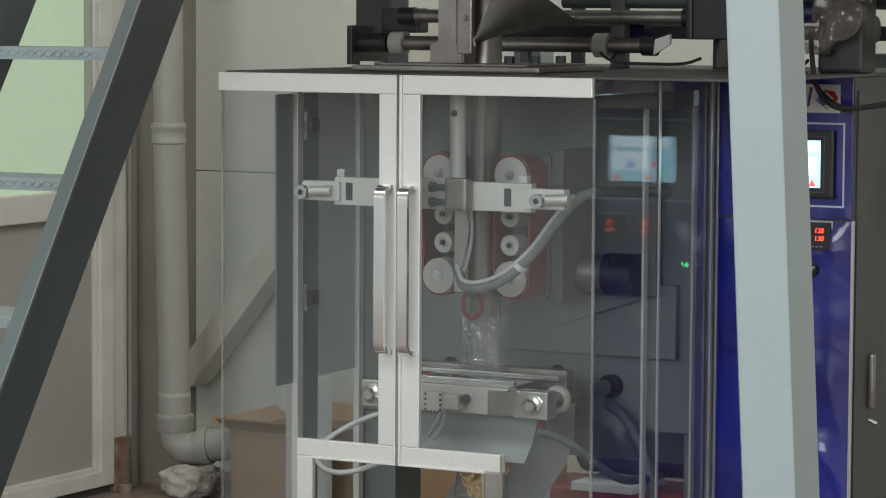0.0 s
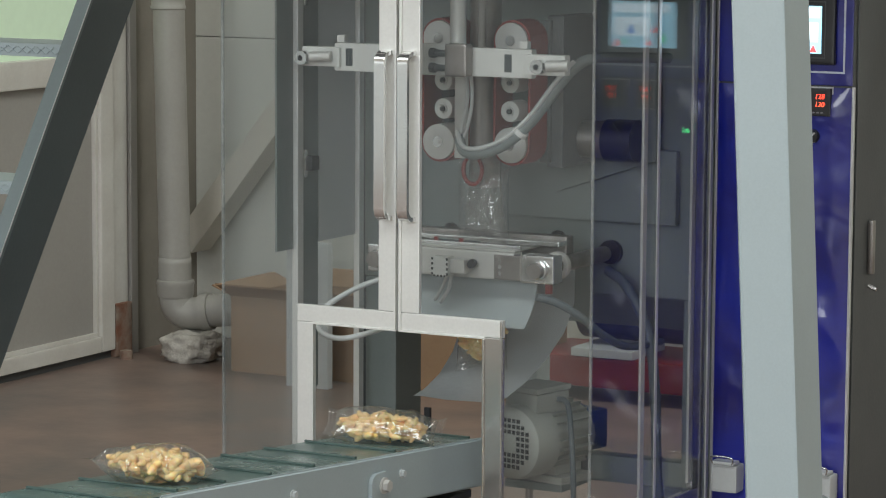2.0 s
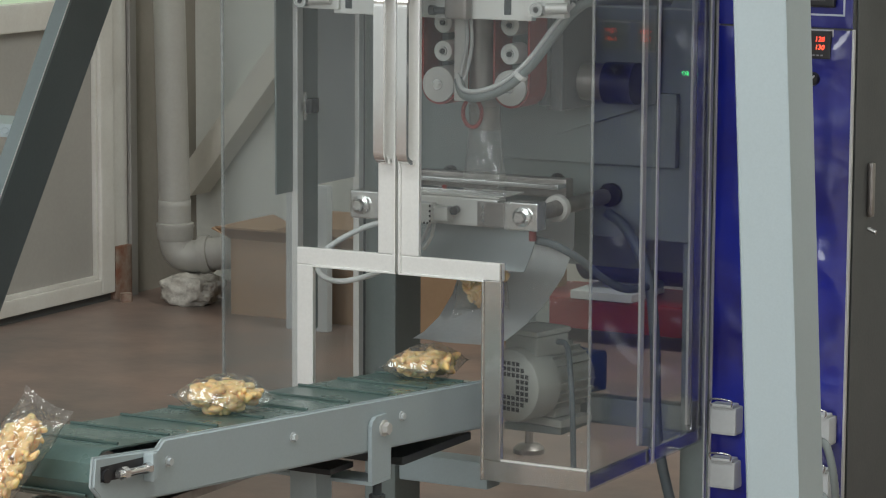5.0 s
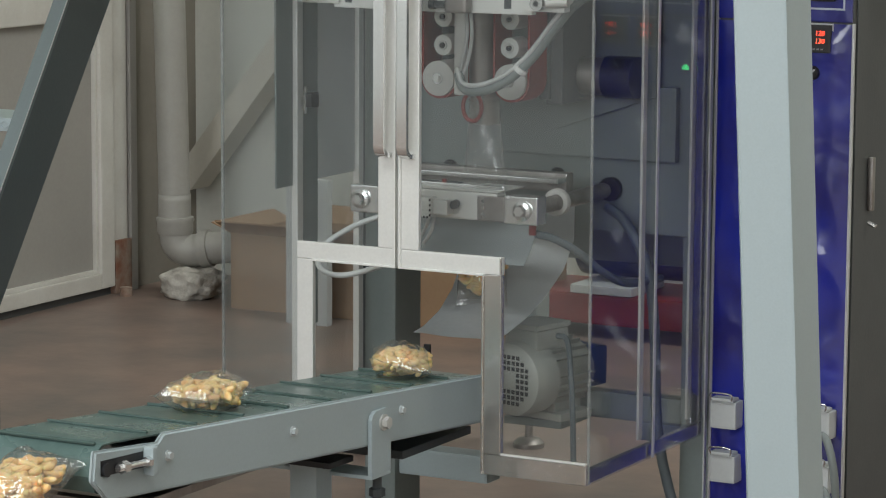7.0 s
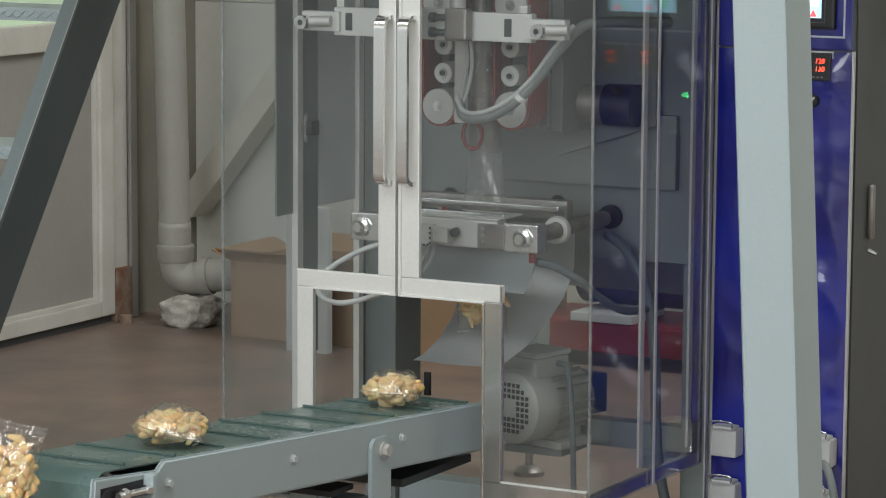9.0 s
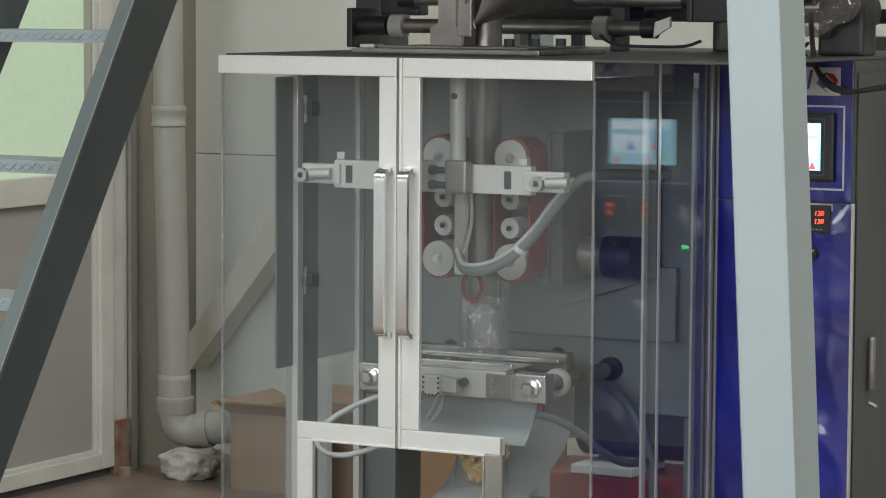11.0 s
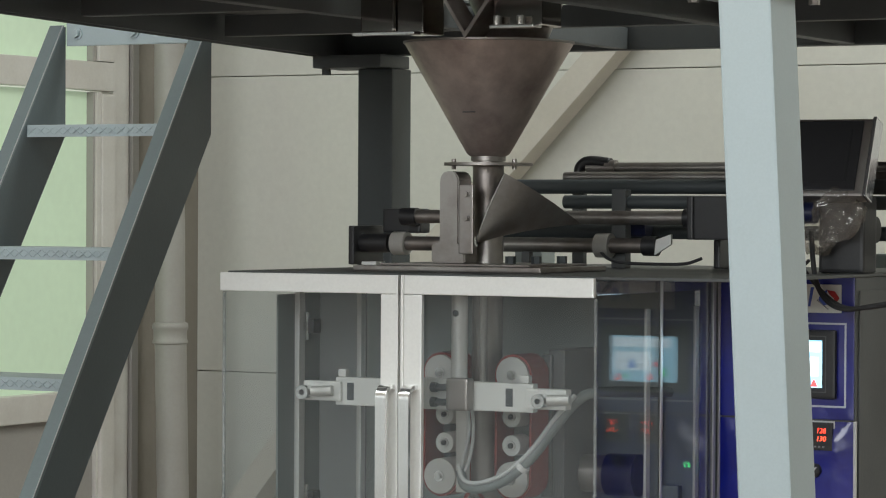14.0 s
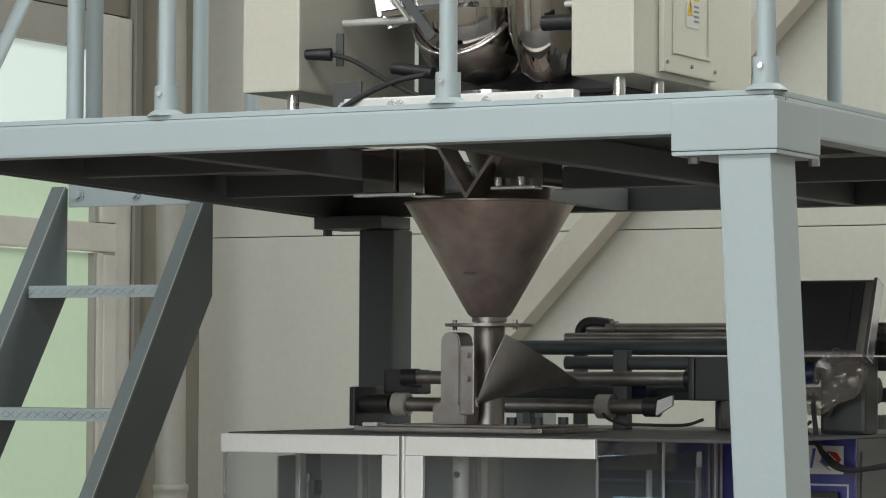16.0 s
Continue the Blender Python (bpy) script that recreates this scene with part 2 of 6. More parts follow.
SIDEPANE = glow("daylit_glazing", (0.86, 0.92, 0.90), 0.5)
BRIGHTPANE = frosted("bright_glazing", (0.80, 0.92, 0.88), 0.50)

# ---- mesh helpers ----
ORIGIN = {}


def thing(name, place, label="", category="", group="", kind=""):
    """An Empty at the thing's base; its parts are drawn in world metres."""
    ob = new(name)
    ob.empty_display_size = 0.05
    ob.location = place
    ORIGIN[ob] = Vector(place)
    return tagged(ob, label, category, group, kind)


def part(name, bm, mat, parent=None, label="", smooth=False):
    """One mesh object from a bmesh drawn in world metres, under a thing or a part."""
    me = bpy.data.meshes.new(name)
    o = ORIGIN.get(parent, Vector((0, 0, 0))) if parent else Vector((0, 0, 0))
    if o.length:
        bmesh.ops.translate(bm, verts=bm.verts, vec=-o)
    if smooth:
        for f in bm.faces:
            f.smooth = True
        for e in bm.edges:
            if len(e.link_faces) == 2 and e.calc_face_angle(0) > 0.7:
                e.smooth = False
    bm.to_mesh(me)
    bm.free()
    me.materials.append(mat)
    ob = new(name, me)
    if parent:
        ob.parent = parent
    ORIGIN[ob] = o
    return tagged(ob, label)


def single(name, bm, mat, label="", category="", group="", kind="", smooth=False):
    ob = part(name, bm, mat, None, "", smooth)
    return tagged(ob, label, category, group, kind)


def box(x0, x1, y0, y1, z0, z1, bevel=0.0, bm=None):
    own = bm is None
    bm = bm or bmesh.new()
    r = bmesh.ops.create_cube(bm, size=1.0)
    vs = r["verts"]
    for v in vs:
        v.co = Vector((x0 + (v.co.x + 0.5) * (x1 - x0), y0 + (v.co.y + 0.5) * (y1 - y0), z0 + (v.co.z + 0.5) * (z1 - z0)))
    if bevel:
        es = list({e for v in vs for e in v.link_edges})
        bmesh.ops.bevel(bm, geom=es, offset=bevel, segments=2, profile=0.7, affect="EDGES")
    return bm


def rod(a, b, r, r2=None, n=20, bm=None, caps=True):
    """A round bar or cone from a to b."""
    bm = bm or bmesh.new()
    a, b = Vector(a), Vector(b)
    d = b - a
    q = d.to_track_quat("Z", "Y").to_matrix().to_4x4()
    bmesh.ops.create_cone(bm, cap_ends=caps, segments=n, radius1=r, radius2=r if r2 is None else r2, depth=d.length,
                          matrix=Matrix.Translation((a + b) / 2) @ q)
    return bm


def beam(a, b, w, h, up=(0, 0, 1), bevel=0.0, bm=None):
    """A square bar from a to b, w wide and h high."""
    bm = bm or bmesh.new()
    a, b = Vector(a), Vector(b)
    d = (b - a)
    x = d.normalized()
    y = Vector(up).cross(x).normalized()
    z = x.cross(y)
    r = bmesh.ops.create_cube(bm, size=1.0)
    m = Matrix((x * d.length, y * w, z * h)).transposed().to_4x4()
    for v in r["verts"]:
        v.co = (a + b) / 2 + m.to_3x3() @ v.co
    if bevel:
        es = list({e for v in r["verts"] for e in v.link_edges})
        bmesh.ops.bevel(bm, geom=es, offset=bevel, segments=2, profile=0.7, affect="EDGES")
    return bm


def tube(points, r, n=10, bm=None, smooth_steps=6):
    """A round hose through the points (Catmull-Rom)."""
    bm = bm or bmesh.new()
    P = [Vector(p) for p in points]
    P = [2 * P[0] - P[1]] + P + [2 * P[-1] - P[-2]]
    path = []
    for i in range(1, len(P) - 2):
        for k in range(smooth_steps):
            t = k / smooth_steps
            a, b, c, d = P[i - 1:i + 3]
            path.append(0.5 * ((2 * b) + (c - a) * t + (2 * a - 5 * b + 4 * c - d) * t * t + (3 * b - a - 3 * c + d) * t ** 3))
    path.append(P[-2])
    rings = []
    side = None
    for i, p in enumerate(path):
        d = (path[min(i + 1, len(path) - 1)] - path[max(i - 1, 0)]).normalized()
        if side is None:
            side = d.orthogonal().normalized()
        side = (side - d * side.dot(d)).normalized()
        up = d.cross(side)
        rings.append([bm.verts.new(p + r * (math.cos(j * math.tau / n) * side + math.sin(j * math.tau / n) * up)) for j in range(n)])
    for a, b in zip(rings, rings[1:]):
        for j in range(n):
            f = bm.faces.new((a[j], a[(j + 1) % n], b[(j + 1) % n], b[j]))
            f.smooth = True
    bm.faces.new(rings[0][::-1])
    bm.faces.new(rings[-1])
    return bm


def lathe(profile, centre, n=32, bm=None, axis="z"):
    """Turned shape: profile of (radius, height) about an upright axis, or one along y."""
    bm = bm or bmesh.new()
    rings = []
    for r, h in profile:
        ring = []
        for j in range(n):
            c, s = math.cos(j * math.tau / n) * r, math.sin(j * math.tau / n) * r
            v = Vector((c, s, h)) if axis == "z" else (Vector((c, h, s)) if axis == "y" else Vector((h, c, s)))
            ring.append(bm.verts.new(Vector(centre) + v))
        rings.append(ring)
    for a, b in zip(rings, rings[1:]):
        for j in range(n):
            bm.faces.new((a[j], a[(j + 1) % n], b[(j + 1) % n], b[j]))
    bmesh.ops.recalc_face_normals(bm, faces=bm.faces)
    return bm


def extrude_outline(outline, axis, a, b, bm=None):
    """A plate: outline of 2D points, pushed from a to b along the axis ('x': points are y,z; 'y': x,z; 'z': x,y)."""
    bm = bm or bmesh.new()
    def at(p, d):
        return {"x": (d, p[0], p[1]), "y": (p[0], d, p[1]), "z": (p[0], p[1], d)}[axis]
    va = [bm.verts.new(at(p, a)) for p in outline]
    vb = [bm.verts.new(at(p, b)) for p in outline]
    bm.faces.new(va)
    bm.faces.new(vb[::-1])
    n = len(outline)
    for i in range(n):
        bm.faces.new((va[i], vb[i], vb[(i + 1) % n], va[(i + 1) % n]))
    bmesh.ops.recalc_face_normals(bm, faces=bm.faces)
    return bm


def bolt_y(x, y, z, r, bm=None):
    """A hexagon bolt head that looks along -y."""
    bm = rod((x, y, z), (x, y - r * 0.35, z), r * 1.35, n=18, bm=bm)
    return rod((x, y - r * 0.35, z), (x, y - r * 1.2, z), r, n=6, bm=bm)


def bolt_x(x, y, z, r, bm=None):
    bm = rod((x, y, z), (x + r * 0.35, y, z), r * 1.35, n=18, bm=bm)
    return rod((x + r * 0.35, y, z), (x + r * 1.2, y, z), r, n=6, bm=bm)

# ---- the hall ----
X0, X1, Y0, Y1, H = -3.52, 8.0, -9.0, 4.0, 5.4
single("floor", box(X0 - 0.3, X1 + 0.3, Y0 - 0.3, Y1 + 0.3, -0.1, 0.0), FLOOR, "worn reddish brown painted concrete floor", "floor", kind="structure")
bm = box(X0 - 0.3, X1 + 0.3, Y0 - 0.3, -4.2, H, H + 0.1)
box(X0 - 0.3, X1 + 0.3, -2.6, 1.7, H, H + 0.1, bm=bm)
box(X0 - 0.3, X1 + 0.3, 2.9, Y1 + 0.3, H, H + 0.1, bm=bm)
box(X0 - 0.3, -3.5, -4.2, -2.6, H, H + 0.1, bm=bm)
box(3.5, X1 + 0.3, -4.2, -2.6, H, H + 0.1, bm=bm)
box(X0 - 0.3, -0.45, 1.7, 2.9, H, H + 0.1, bm=bm)
box(4.05, X1 + 0.3, 1.7, 2.9, H, H + 0.1, bm=bm)
single("ceiling", bm, CEIL, "pale sheet roof with long rooflights", "ceiling", kind="structure")
single("wall_right", box(X1, X1 + 0.15, Y0, Y1, 0, H), WALL, "plain cream hall wall", "wall", kind="structure")
bm = box(X0, X1, Y0 - 0.15, Y0, 0, 2.2)
box(X0, X1, Y0 - 0.15, Y0, 4.4, H, bm=bm)
box(X0, -2.6, Y0 - 0.15, Y0, 2.2, 4.4, bm=bm)
box(3.4, X1, Y0 - 0.15, Y0, 2.2, 4.4, bm=bm)
single("wall_south", bm, WALL, "cream hall wall with a wide high window", "wall", kind="structure")

# back wall of sandwich panels with horizontal joints
wall_back = single("wall_back", box(X0 - 0.15, X1, Y1 + 0.02, Y1 + 0.15, 0, H), TANWALL, "cream sandwich panel wall with horizontal joints", "wall", kind="structure")
zs = [0.0, 1.11, 2.185, 3.26, 4.335, H]
for za, zb in zip(zs, zs[1:]):
    part("panel", box(X0, X1, Y1 - 0.03, Y1 + 0.018, za + 0.0015, zb - 0.0015, 0.003), WALL, wall_back)

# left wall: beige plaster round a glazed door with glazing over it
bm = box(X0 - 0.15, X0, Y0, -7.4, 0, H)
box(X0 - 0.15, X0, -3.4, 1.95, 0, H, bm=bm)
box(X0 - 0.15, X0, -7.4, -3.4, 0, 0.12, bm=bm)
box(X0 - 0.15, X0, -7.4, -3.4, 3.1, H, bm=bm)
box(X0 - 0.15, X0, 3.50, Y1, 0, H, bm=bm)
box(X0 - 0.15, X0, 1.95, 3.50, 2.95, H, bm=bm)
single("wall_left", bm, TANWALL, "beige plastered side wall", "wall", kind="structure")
single("trim", box(X0 + 0.002, X0 + 0.03, 3.505, 3.545, 0.0, 4.2, 0.003), PVCPANEL, "narrow beige edge strip beside the door", "trim", kind="structure")
single("baseboard", box(X0 - 0.01, X0 + 0.035, 3.400, 3.499, 0.0, 0.19, 0.006), RUST, "rusted steel foot of the door frame", "door frame foot", kind="structure")

door = thing("door_1", (X0, 2.9, 0), "off-white plastic door, grey lower panel and green-tinted glazing", "door", kind="structure")
fr = part("door_frame", box(X0 - 0.06, X0 + 0.02, 3.40, 3.497, 0.02, 2.94, 0.006), PVCWHITE, door)
part("transom", box(X0 - 0.06, X0 + 0.03, 1.95, 3.398, 2.11, 2.21, 0.006), PVCWHITE, door)
part("door_frame", box(X0 - 0.06, X0 + 0.02, 1.95, 2.03, 0.02, 2.94, 0.006), PVCWHITE, door)
part("threshold", box(X0 - 0.14, X0 + 0.010, 1.95, 3.40, 0.0, 0.028), CABINET, door)
part("stile", box(X0 - 0.04, X0 + 0.035, 3.315, 3.396, 0.03, 2.10, 0.008), PVCWHITE, door)
part("stile", box(X0 - 0.04, X0 + 0.035, 2.04, 2.12, 0.03, 2.10, 0.008), PVCWHITE, door)
part("bottom_rail", box(X0 - 0.04, X0 + 0.034, 2.12, 3.315, 0.03, 0.085, 0.006), PVCWHITE, door)
part("middle_rail", box(X0 - 0.04, X0 + 0.034, 2.12, 3.315, 0.98, 1.075, 0.006), PVCWHITE, door)
part("lower_panel", box(X0 - 0.02, X0 + 0.005, 2.12, 3.315, 0.085, 0.98), PVCPANEL, door, "plain grey door panel")
part("bead", box(X0 + 0.005, X0 + 0.022, 3.299, 3.315, 0.085, 0.98, 0.004), PVCWHITE, door)
part("bead", box(X0 + 0.005, X0 + 0.022, 2.12, 3.299, 0.085, 0.100, 0.004), PVCWHITE, door)
part("pane", box(X0 - 0.02, X0 - 0.008, 2.12, 3.28, 1.075, 2.105), GREENPANE, door, "green-tinted translucent glazing")
part("glazing_bead", box(X0 - 0.008, X0 + 0.02, 3.278, 3.29, 1.075, 2.105, 0.003), PVCPANEL, door)
part("glazing_bead", box(X0 - 0.01, X0 + 0.03, 3.29, 3.313, 1.075, 2.105, 0.003), PVCWHITE, door)

win = thing("window_1", (X0, 2.7, 2.2), "glazed panel over the door, bright daylight behind", "window", kind="structure")
part("window_frame", box(X0 - 0.05, X0 + 0.03, 3.30, 3.398, 2.212, 2.94, 0.006), PVCWHITE, win)
part("pane", box(X0 - 0.02, X0 - 0.008, 2.03, 3.28, 2.212, 2.50), GREENPANE, win, "green-tinted translucent glazing")
part("pane", box(X0 - 0.02, X0 - 0.008, 2.03, 3.28, 2.502, 2.81), BRIGHTPANE, win, "bright frosted glazing")
part("glazing_bead", box(X0 - 0.008, X0 + 0.02, 3.278, 3.299, 2.212, 2.81, 0.003), PVCPANEL, win)
part("window_head", box(X0 - 0.05, X0 + 0.03, 2.03, 3.298, 2.812, 2.94, 0.006), PVCPANEL, win)

win = thing("window_2", (X0, -5.4, 0.12), "tall hall window with frosted panes in the side wall", "window", kind="structure")
for wy in (-7.4, -6.09, -4.78, -3.47):
    part("window_frame", box(X0 - 0.10, X0 - 0.02, wy, wy + 0.07, 0.12, 3.1, 0.006), PVCWHITE, win)
for wy in (-7.33, -6.02, -4.71):
    part("pane", box(X0 - 0.07, X0 - 0.058, wy, wy + 1.24, 0.19, 3.03), SIDEPANE, win, "bright frosted glazing")
    part("window_frame", box(X0 - 0.10, X0 - 0.02, wy, wy + 1.24, 0.12, 0.188, 0.006), PVCWHITE, win)
    part("window_frame", box(X0 - 0.10, X0 - 0.02, wy, wy + 1.24, 3.032, 3.1, 0.006), PVCWHITE, win)

# drain pipe in the corner, its foot on a stone
pipe = thing("drain_pipe", (-3.33, 3.50, 0), "grey plastic drain pipe with collars and a bend at its foot", "pipe")
PX, PY = -3.325, 3.50
part("upper_pipe", rod((PX, PY, 1.29), (PX - 0.03, PY, 4.6), 0.053, n=28), PIPE, pipe, smooth=True)
part("lower_pipe", rod((PX + 0.022, PY, 0.36), (PX, PY, 1.30), 0.056, n=28), PIPE, pipe, smooth=True)
part("collar", lathe([(0.054, 0.030), (0.060, 0.028), (0.063, 0.020), (0.063, 0.008), (0.059, 0.002), (0.059, -0.030), (0.062, -0.034), (0.062, -0.042), (0.057, -0.046)], (PX, PY, 1.275)), PIPE, pipe, smooth=True)
part("collar", lathe([(0.057, 0.024), (0.066, 0.020), (0.068, 0.010), (0.064, 0.0), (0.064, -0.03), (0.060, -0.04)], (PX + 0.024, PY, 0.258)), PIPE, pipe, smooth=True)
part("bend", tube([(PX + 0.022, PY, 0.36), (PX + 0.024, PY, 0.23), (PX + 0.040, PY + 0.005, 0.175), (PX + 0.085, PY + 0.02, 0.160), (PX + 0.15, PY + 0.04, 0.172), (PX + 0.32, PY + 0.08, 0.190)], 0.058, 24), PIPE, pipe)
part("outlet_collar", rod((PX + 0.115, PY + 0.03, 0.166), (PX + 0.15, PY + 0.038, 0.172), 0.066, n=24), PIPE, pipe, smooth=True)
bm = bmesh.new()
bmesh.ops.create_icosphere(bm, subdivisions=4, radius=1)
for v in bm.verts:
    n = v.co.normalized()
    p = Vector([max(-0.75, min(0.75, c)) / 0.75 for c in n])
    k = 1 + 0.22 * noise.noise(n * 2.3) + 0.14 * noise.noise(n * 6) + 0.06 * noise.noise(n * 14)
    v.co = Vector((p.x * 0.088 * k, p.y * 0.080 * k, p.z * 0.052 * k)) + Vector((PX + 0.108, PY - 0.02, 0.050))
    v.co.z = max(0.0, v.co.z)
single("stone", bm, STONE, "rough whitewashed stone block under the pipe bend", "stone", smooth=True)
bm = rod((-3.44, 3.395, 0.0), (-3.44, 3.395, 0.03), 0.022, n=14)
single("bolt_stub", bm, RUST, "short rusty bolt stub on the floor", "bolt", smooth=True)

# diagonal steel braces before the back wall
brace = single("diagonal_brace", beam((-3.465, 3.86, 0.36), (-2.585, 3.86, 1.46), 0.09, 0.13, up=(0, 1, 0), bevel=0.006), BRACE, "beige box-section diagonal brace before the wall", "brace")
brace = single("diagonal_brace", beam((-2.62, 3.86, 1.40), (-0.98, 3.86, 3.10), 0.09, 0.105, up=(0, 1, 0), bevel=0.006), BRACE, "cream box-section diagonal brace rising behind the funnel", "brace")
single("steel_column", box(-2.70, -2.56, 3.80, 3.92, 0.0, 1.52, 0.006), PVCPANEL, "beige steel column before the wall", "column")


# cardboard and clutter by the wall
def carton(x0, x1, y0, y1, z0, z1, label, flaps=True):
    t = thing("cardboard_box", ((x0 + x1) / 2, (y0 + y1) / 2, z0), label, "box")
    th = 0.006
    part("side", box(x0, x1, y0, y0 + th, z0, z1, 0.002), CARD, t)
    part("side", box(x0, x1, y1 - th, y1, z0, z1, 0.002), CARD, t)
    part("side", box(x0, x0 + th, y0 + th, y1 - th, z0, z1, 0.002), CARD, t)
    part("side", box(x1 - th, x1, y0 + th, y1 - th, z0, z1, 0.002), CARD, t)
    part("base", box(x0 + th, x1 - th, y0 + th, y1 - th, z0, z0 + th), CARD, t)
    if flaps:
        part("flap", extrude_outline([(y0, z1), (y0 - 0.10, z1 + 0.05), (y0 - 0.10, z1 + 0.056), (y0, z1 + 0.006)], "x", x0, x1), CARD, t)
        part("flap", extrude_outline([(y1, z1), (y1 + 0.06, z1 + 0.05), (y1 + 0.054, z1 + 0.054), (y1 - 0.006, z1)], "x", x0, x1), CARD, t)
        part("flap", extrude_outline([(x0, z1), (x0 - 0.08, z1 + 0.03), (x0 - 0.075, z1 + 0.034), (x0 + 0.006, z1)], "y", y0, y1), CARD, t)
    return t


carton(-2.98, -2.30, 3.36, 3.76, 0.0, 0.262, "open brown cardboard box with raised flaps by the wall")
carton(-2.22, -1.86, 3.30, 3.70, 0.0, 0.24, "brown cardboard box on the floor by the wall", False)
single("pale_board", box(-2.66, -2.50, 3.20, 3.235, 0.0, 0.49, 0.004), SOCKET, "pale grey board standing by the cardboard box", "board")
red = thing("compressor", (-1.6, 3.6, 0), "red-based compressor with a dark blue tank by the wall", "compressor")
part("base", box(-1.90, -1.20, 3.45, 3.80, 0.045, 0.145, 0.01), REDPAINT, red, "red steel base")
for fx in (-1.86, -1.26):
    part("foot", box(fx - 0.03, fx + 0.03, 3.48, 3.77, 0.0, 0.0445, 0.004), RUBBER, red)
part("tray", box(-1.72, -1.50, 3.44, 3.70, 0.147, 0.175, 0.004), SOCKET, red)
part("tank", rod((-1.74, 3.62, 0.30), (-1.30, 3.62, 0.30), 0.115, n=28), NAVY, red, "dark blue tank", smooth=True)
part("head", box(-1.60, -1.42, 3.52, 3.72, 0.40, 0.50, 0.02), NAVY, red)

# ---- work platform ----
plat = thing("work_platform", (-0.4, 0.5, 0), "pale blue-grey painted steel work platform on square posts", "platform")
PF, PB, PR, ZB, ZT = -0.55, 1.66, 0.592, 2.108, 2.170


def left_edge(y):
    return -1.25 - 0.157 * (y + 0.19)


part("front_beam", box(-1.27, PR, PF, PF + 0.05, ZB, ZT, 0.006), PAINT, plat)
part("right_beam", box(PR - 0.05, PR, PF + 0.052, PB, ZB, ZT, 0.006), PAINT, plat)
part("back_beam", box(left_edge(PB), PR - 0.052, PB - 0.05, PB, ZB, ZT, 0.006), UNDERSHADE, plat)
part("left_beam", beam((left_edge(PF) - 0.002, PF + 0.054, (ZB + ZT) / 2), (left_edge(PB), PB - 0.052, (ZB + ZT) / 2), 0.05, ZT - ZB, bevel=0.005), UNDERSHADE, plat)
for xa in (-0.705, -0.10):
    part("joist", box(xa - 0.02, xa + 0.02, PF + 0.052, PB - 0.052, ZB + 0.002, ZT - 0.006, 0.003), UNDERSHADE, plat)
part("joist", box(left_edge(0.05) + 0.05, -0.726, 0.03, 0.07, ZB + 0.004, ZT - 0.008, 0.003), UNDERSHADE, plat)
part("joist", box(left_edge(0.8) + 0.05, PR - 0.052, 0.78, 0.82, ZB + 0.004, ZT - 0.008, 0.003), UNDERSHADE, plat)
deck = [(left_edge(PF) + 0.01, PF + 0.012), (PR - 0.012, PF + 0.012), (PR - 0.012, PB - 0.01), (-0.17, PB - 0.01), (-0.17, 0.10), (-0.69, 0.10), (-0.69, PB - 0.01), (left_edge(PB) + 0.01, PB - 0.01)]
part("deck", extrude_outline(deck, "z", ZT + 0.001, ZT + 0.007), UNDERSHADE, plat, "chequer plate deck in a shaded tone")
part("deck_edge", box(-1.26, PR - 0.004, PF + 0.004, PF + 0.010, ZT + 0.0005, ZT + 0.010, 0.001), PAINT, plat)
part("deck_edge", box(PR - 0.010, PR - 0.004, PF + 0.012, PB, ZT + 0.0005, ZT + 0.010, 0.001), PAINT, plat)
# front right post with its head plates; it leans slightly outward at the foot
post = part("post", beam((0.5365, -0.500, 2.074), (0.642, -0.496, 0.012), 0.098, 0.098, up=(0, 1, 0), bevel=0.006), PAINT, plat)
part("head_plate", box(0.405, PR + 0.004, PF - 0.008, PF - 0.0005, 2.078, ZT - 0.008, 0.003), PAINT, plat)
part("head_plate", box(PR + 0.0005, PR + 0.008, PF - 0.008, -0.36, 2.078, ZT - 0.008, 0.003), PAINT, plat)
part("head_flange", box(0.405, PR + 0.006, PF - 0.006, -0.36, 2.070, 2.0775, 0.002), PAINT, plat)
part("foot_plate", box(0.56, 0.72, -0.58, -0.41, 0.0, 0.012, 0.002), PAINT, plat)
for bx, by in ((0.435, -0.53), (0.572, -0.53), (0.60, -0.39)):
    part("bolt", rod((bx, by, 2.070), (bx, by, 2.058), 0.010, n=6), STEEL, plat)
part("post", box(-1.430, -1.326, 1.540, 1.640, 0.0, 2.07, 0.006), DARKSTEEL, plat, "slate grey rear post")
part("head_plate", box(-1.545, -1.34, 1.50, 1.655, 2.072, 2.106, 0.004), UNDERSHADE, plat)
part("bolt", rod((-1.52, 1.53, 2.071), (-1.52, 1.53, 2.055), 0.012, n=6), UNDERSHADE, plat)
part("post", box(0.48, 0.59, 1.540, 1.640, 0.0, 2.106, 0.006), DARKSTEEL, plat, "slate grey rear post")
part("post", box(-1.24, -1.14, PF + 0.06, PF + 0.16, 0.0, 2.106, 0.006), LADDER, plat)


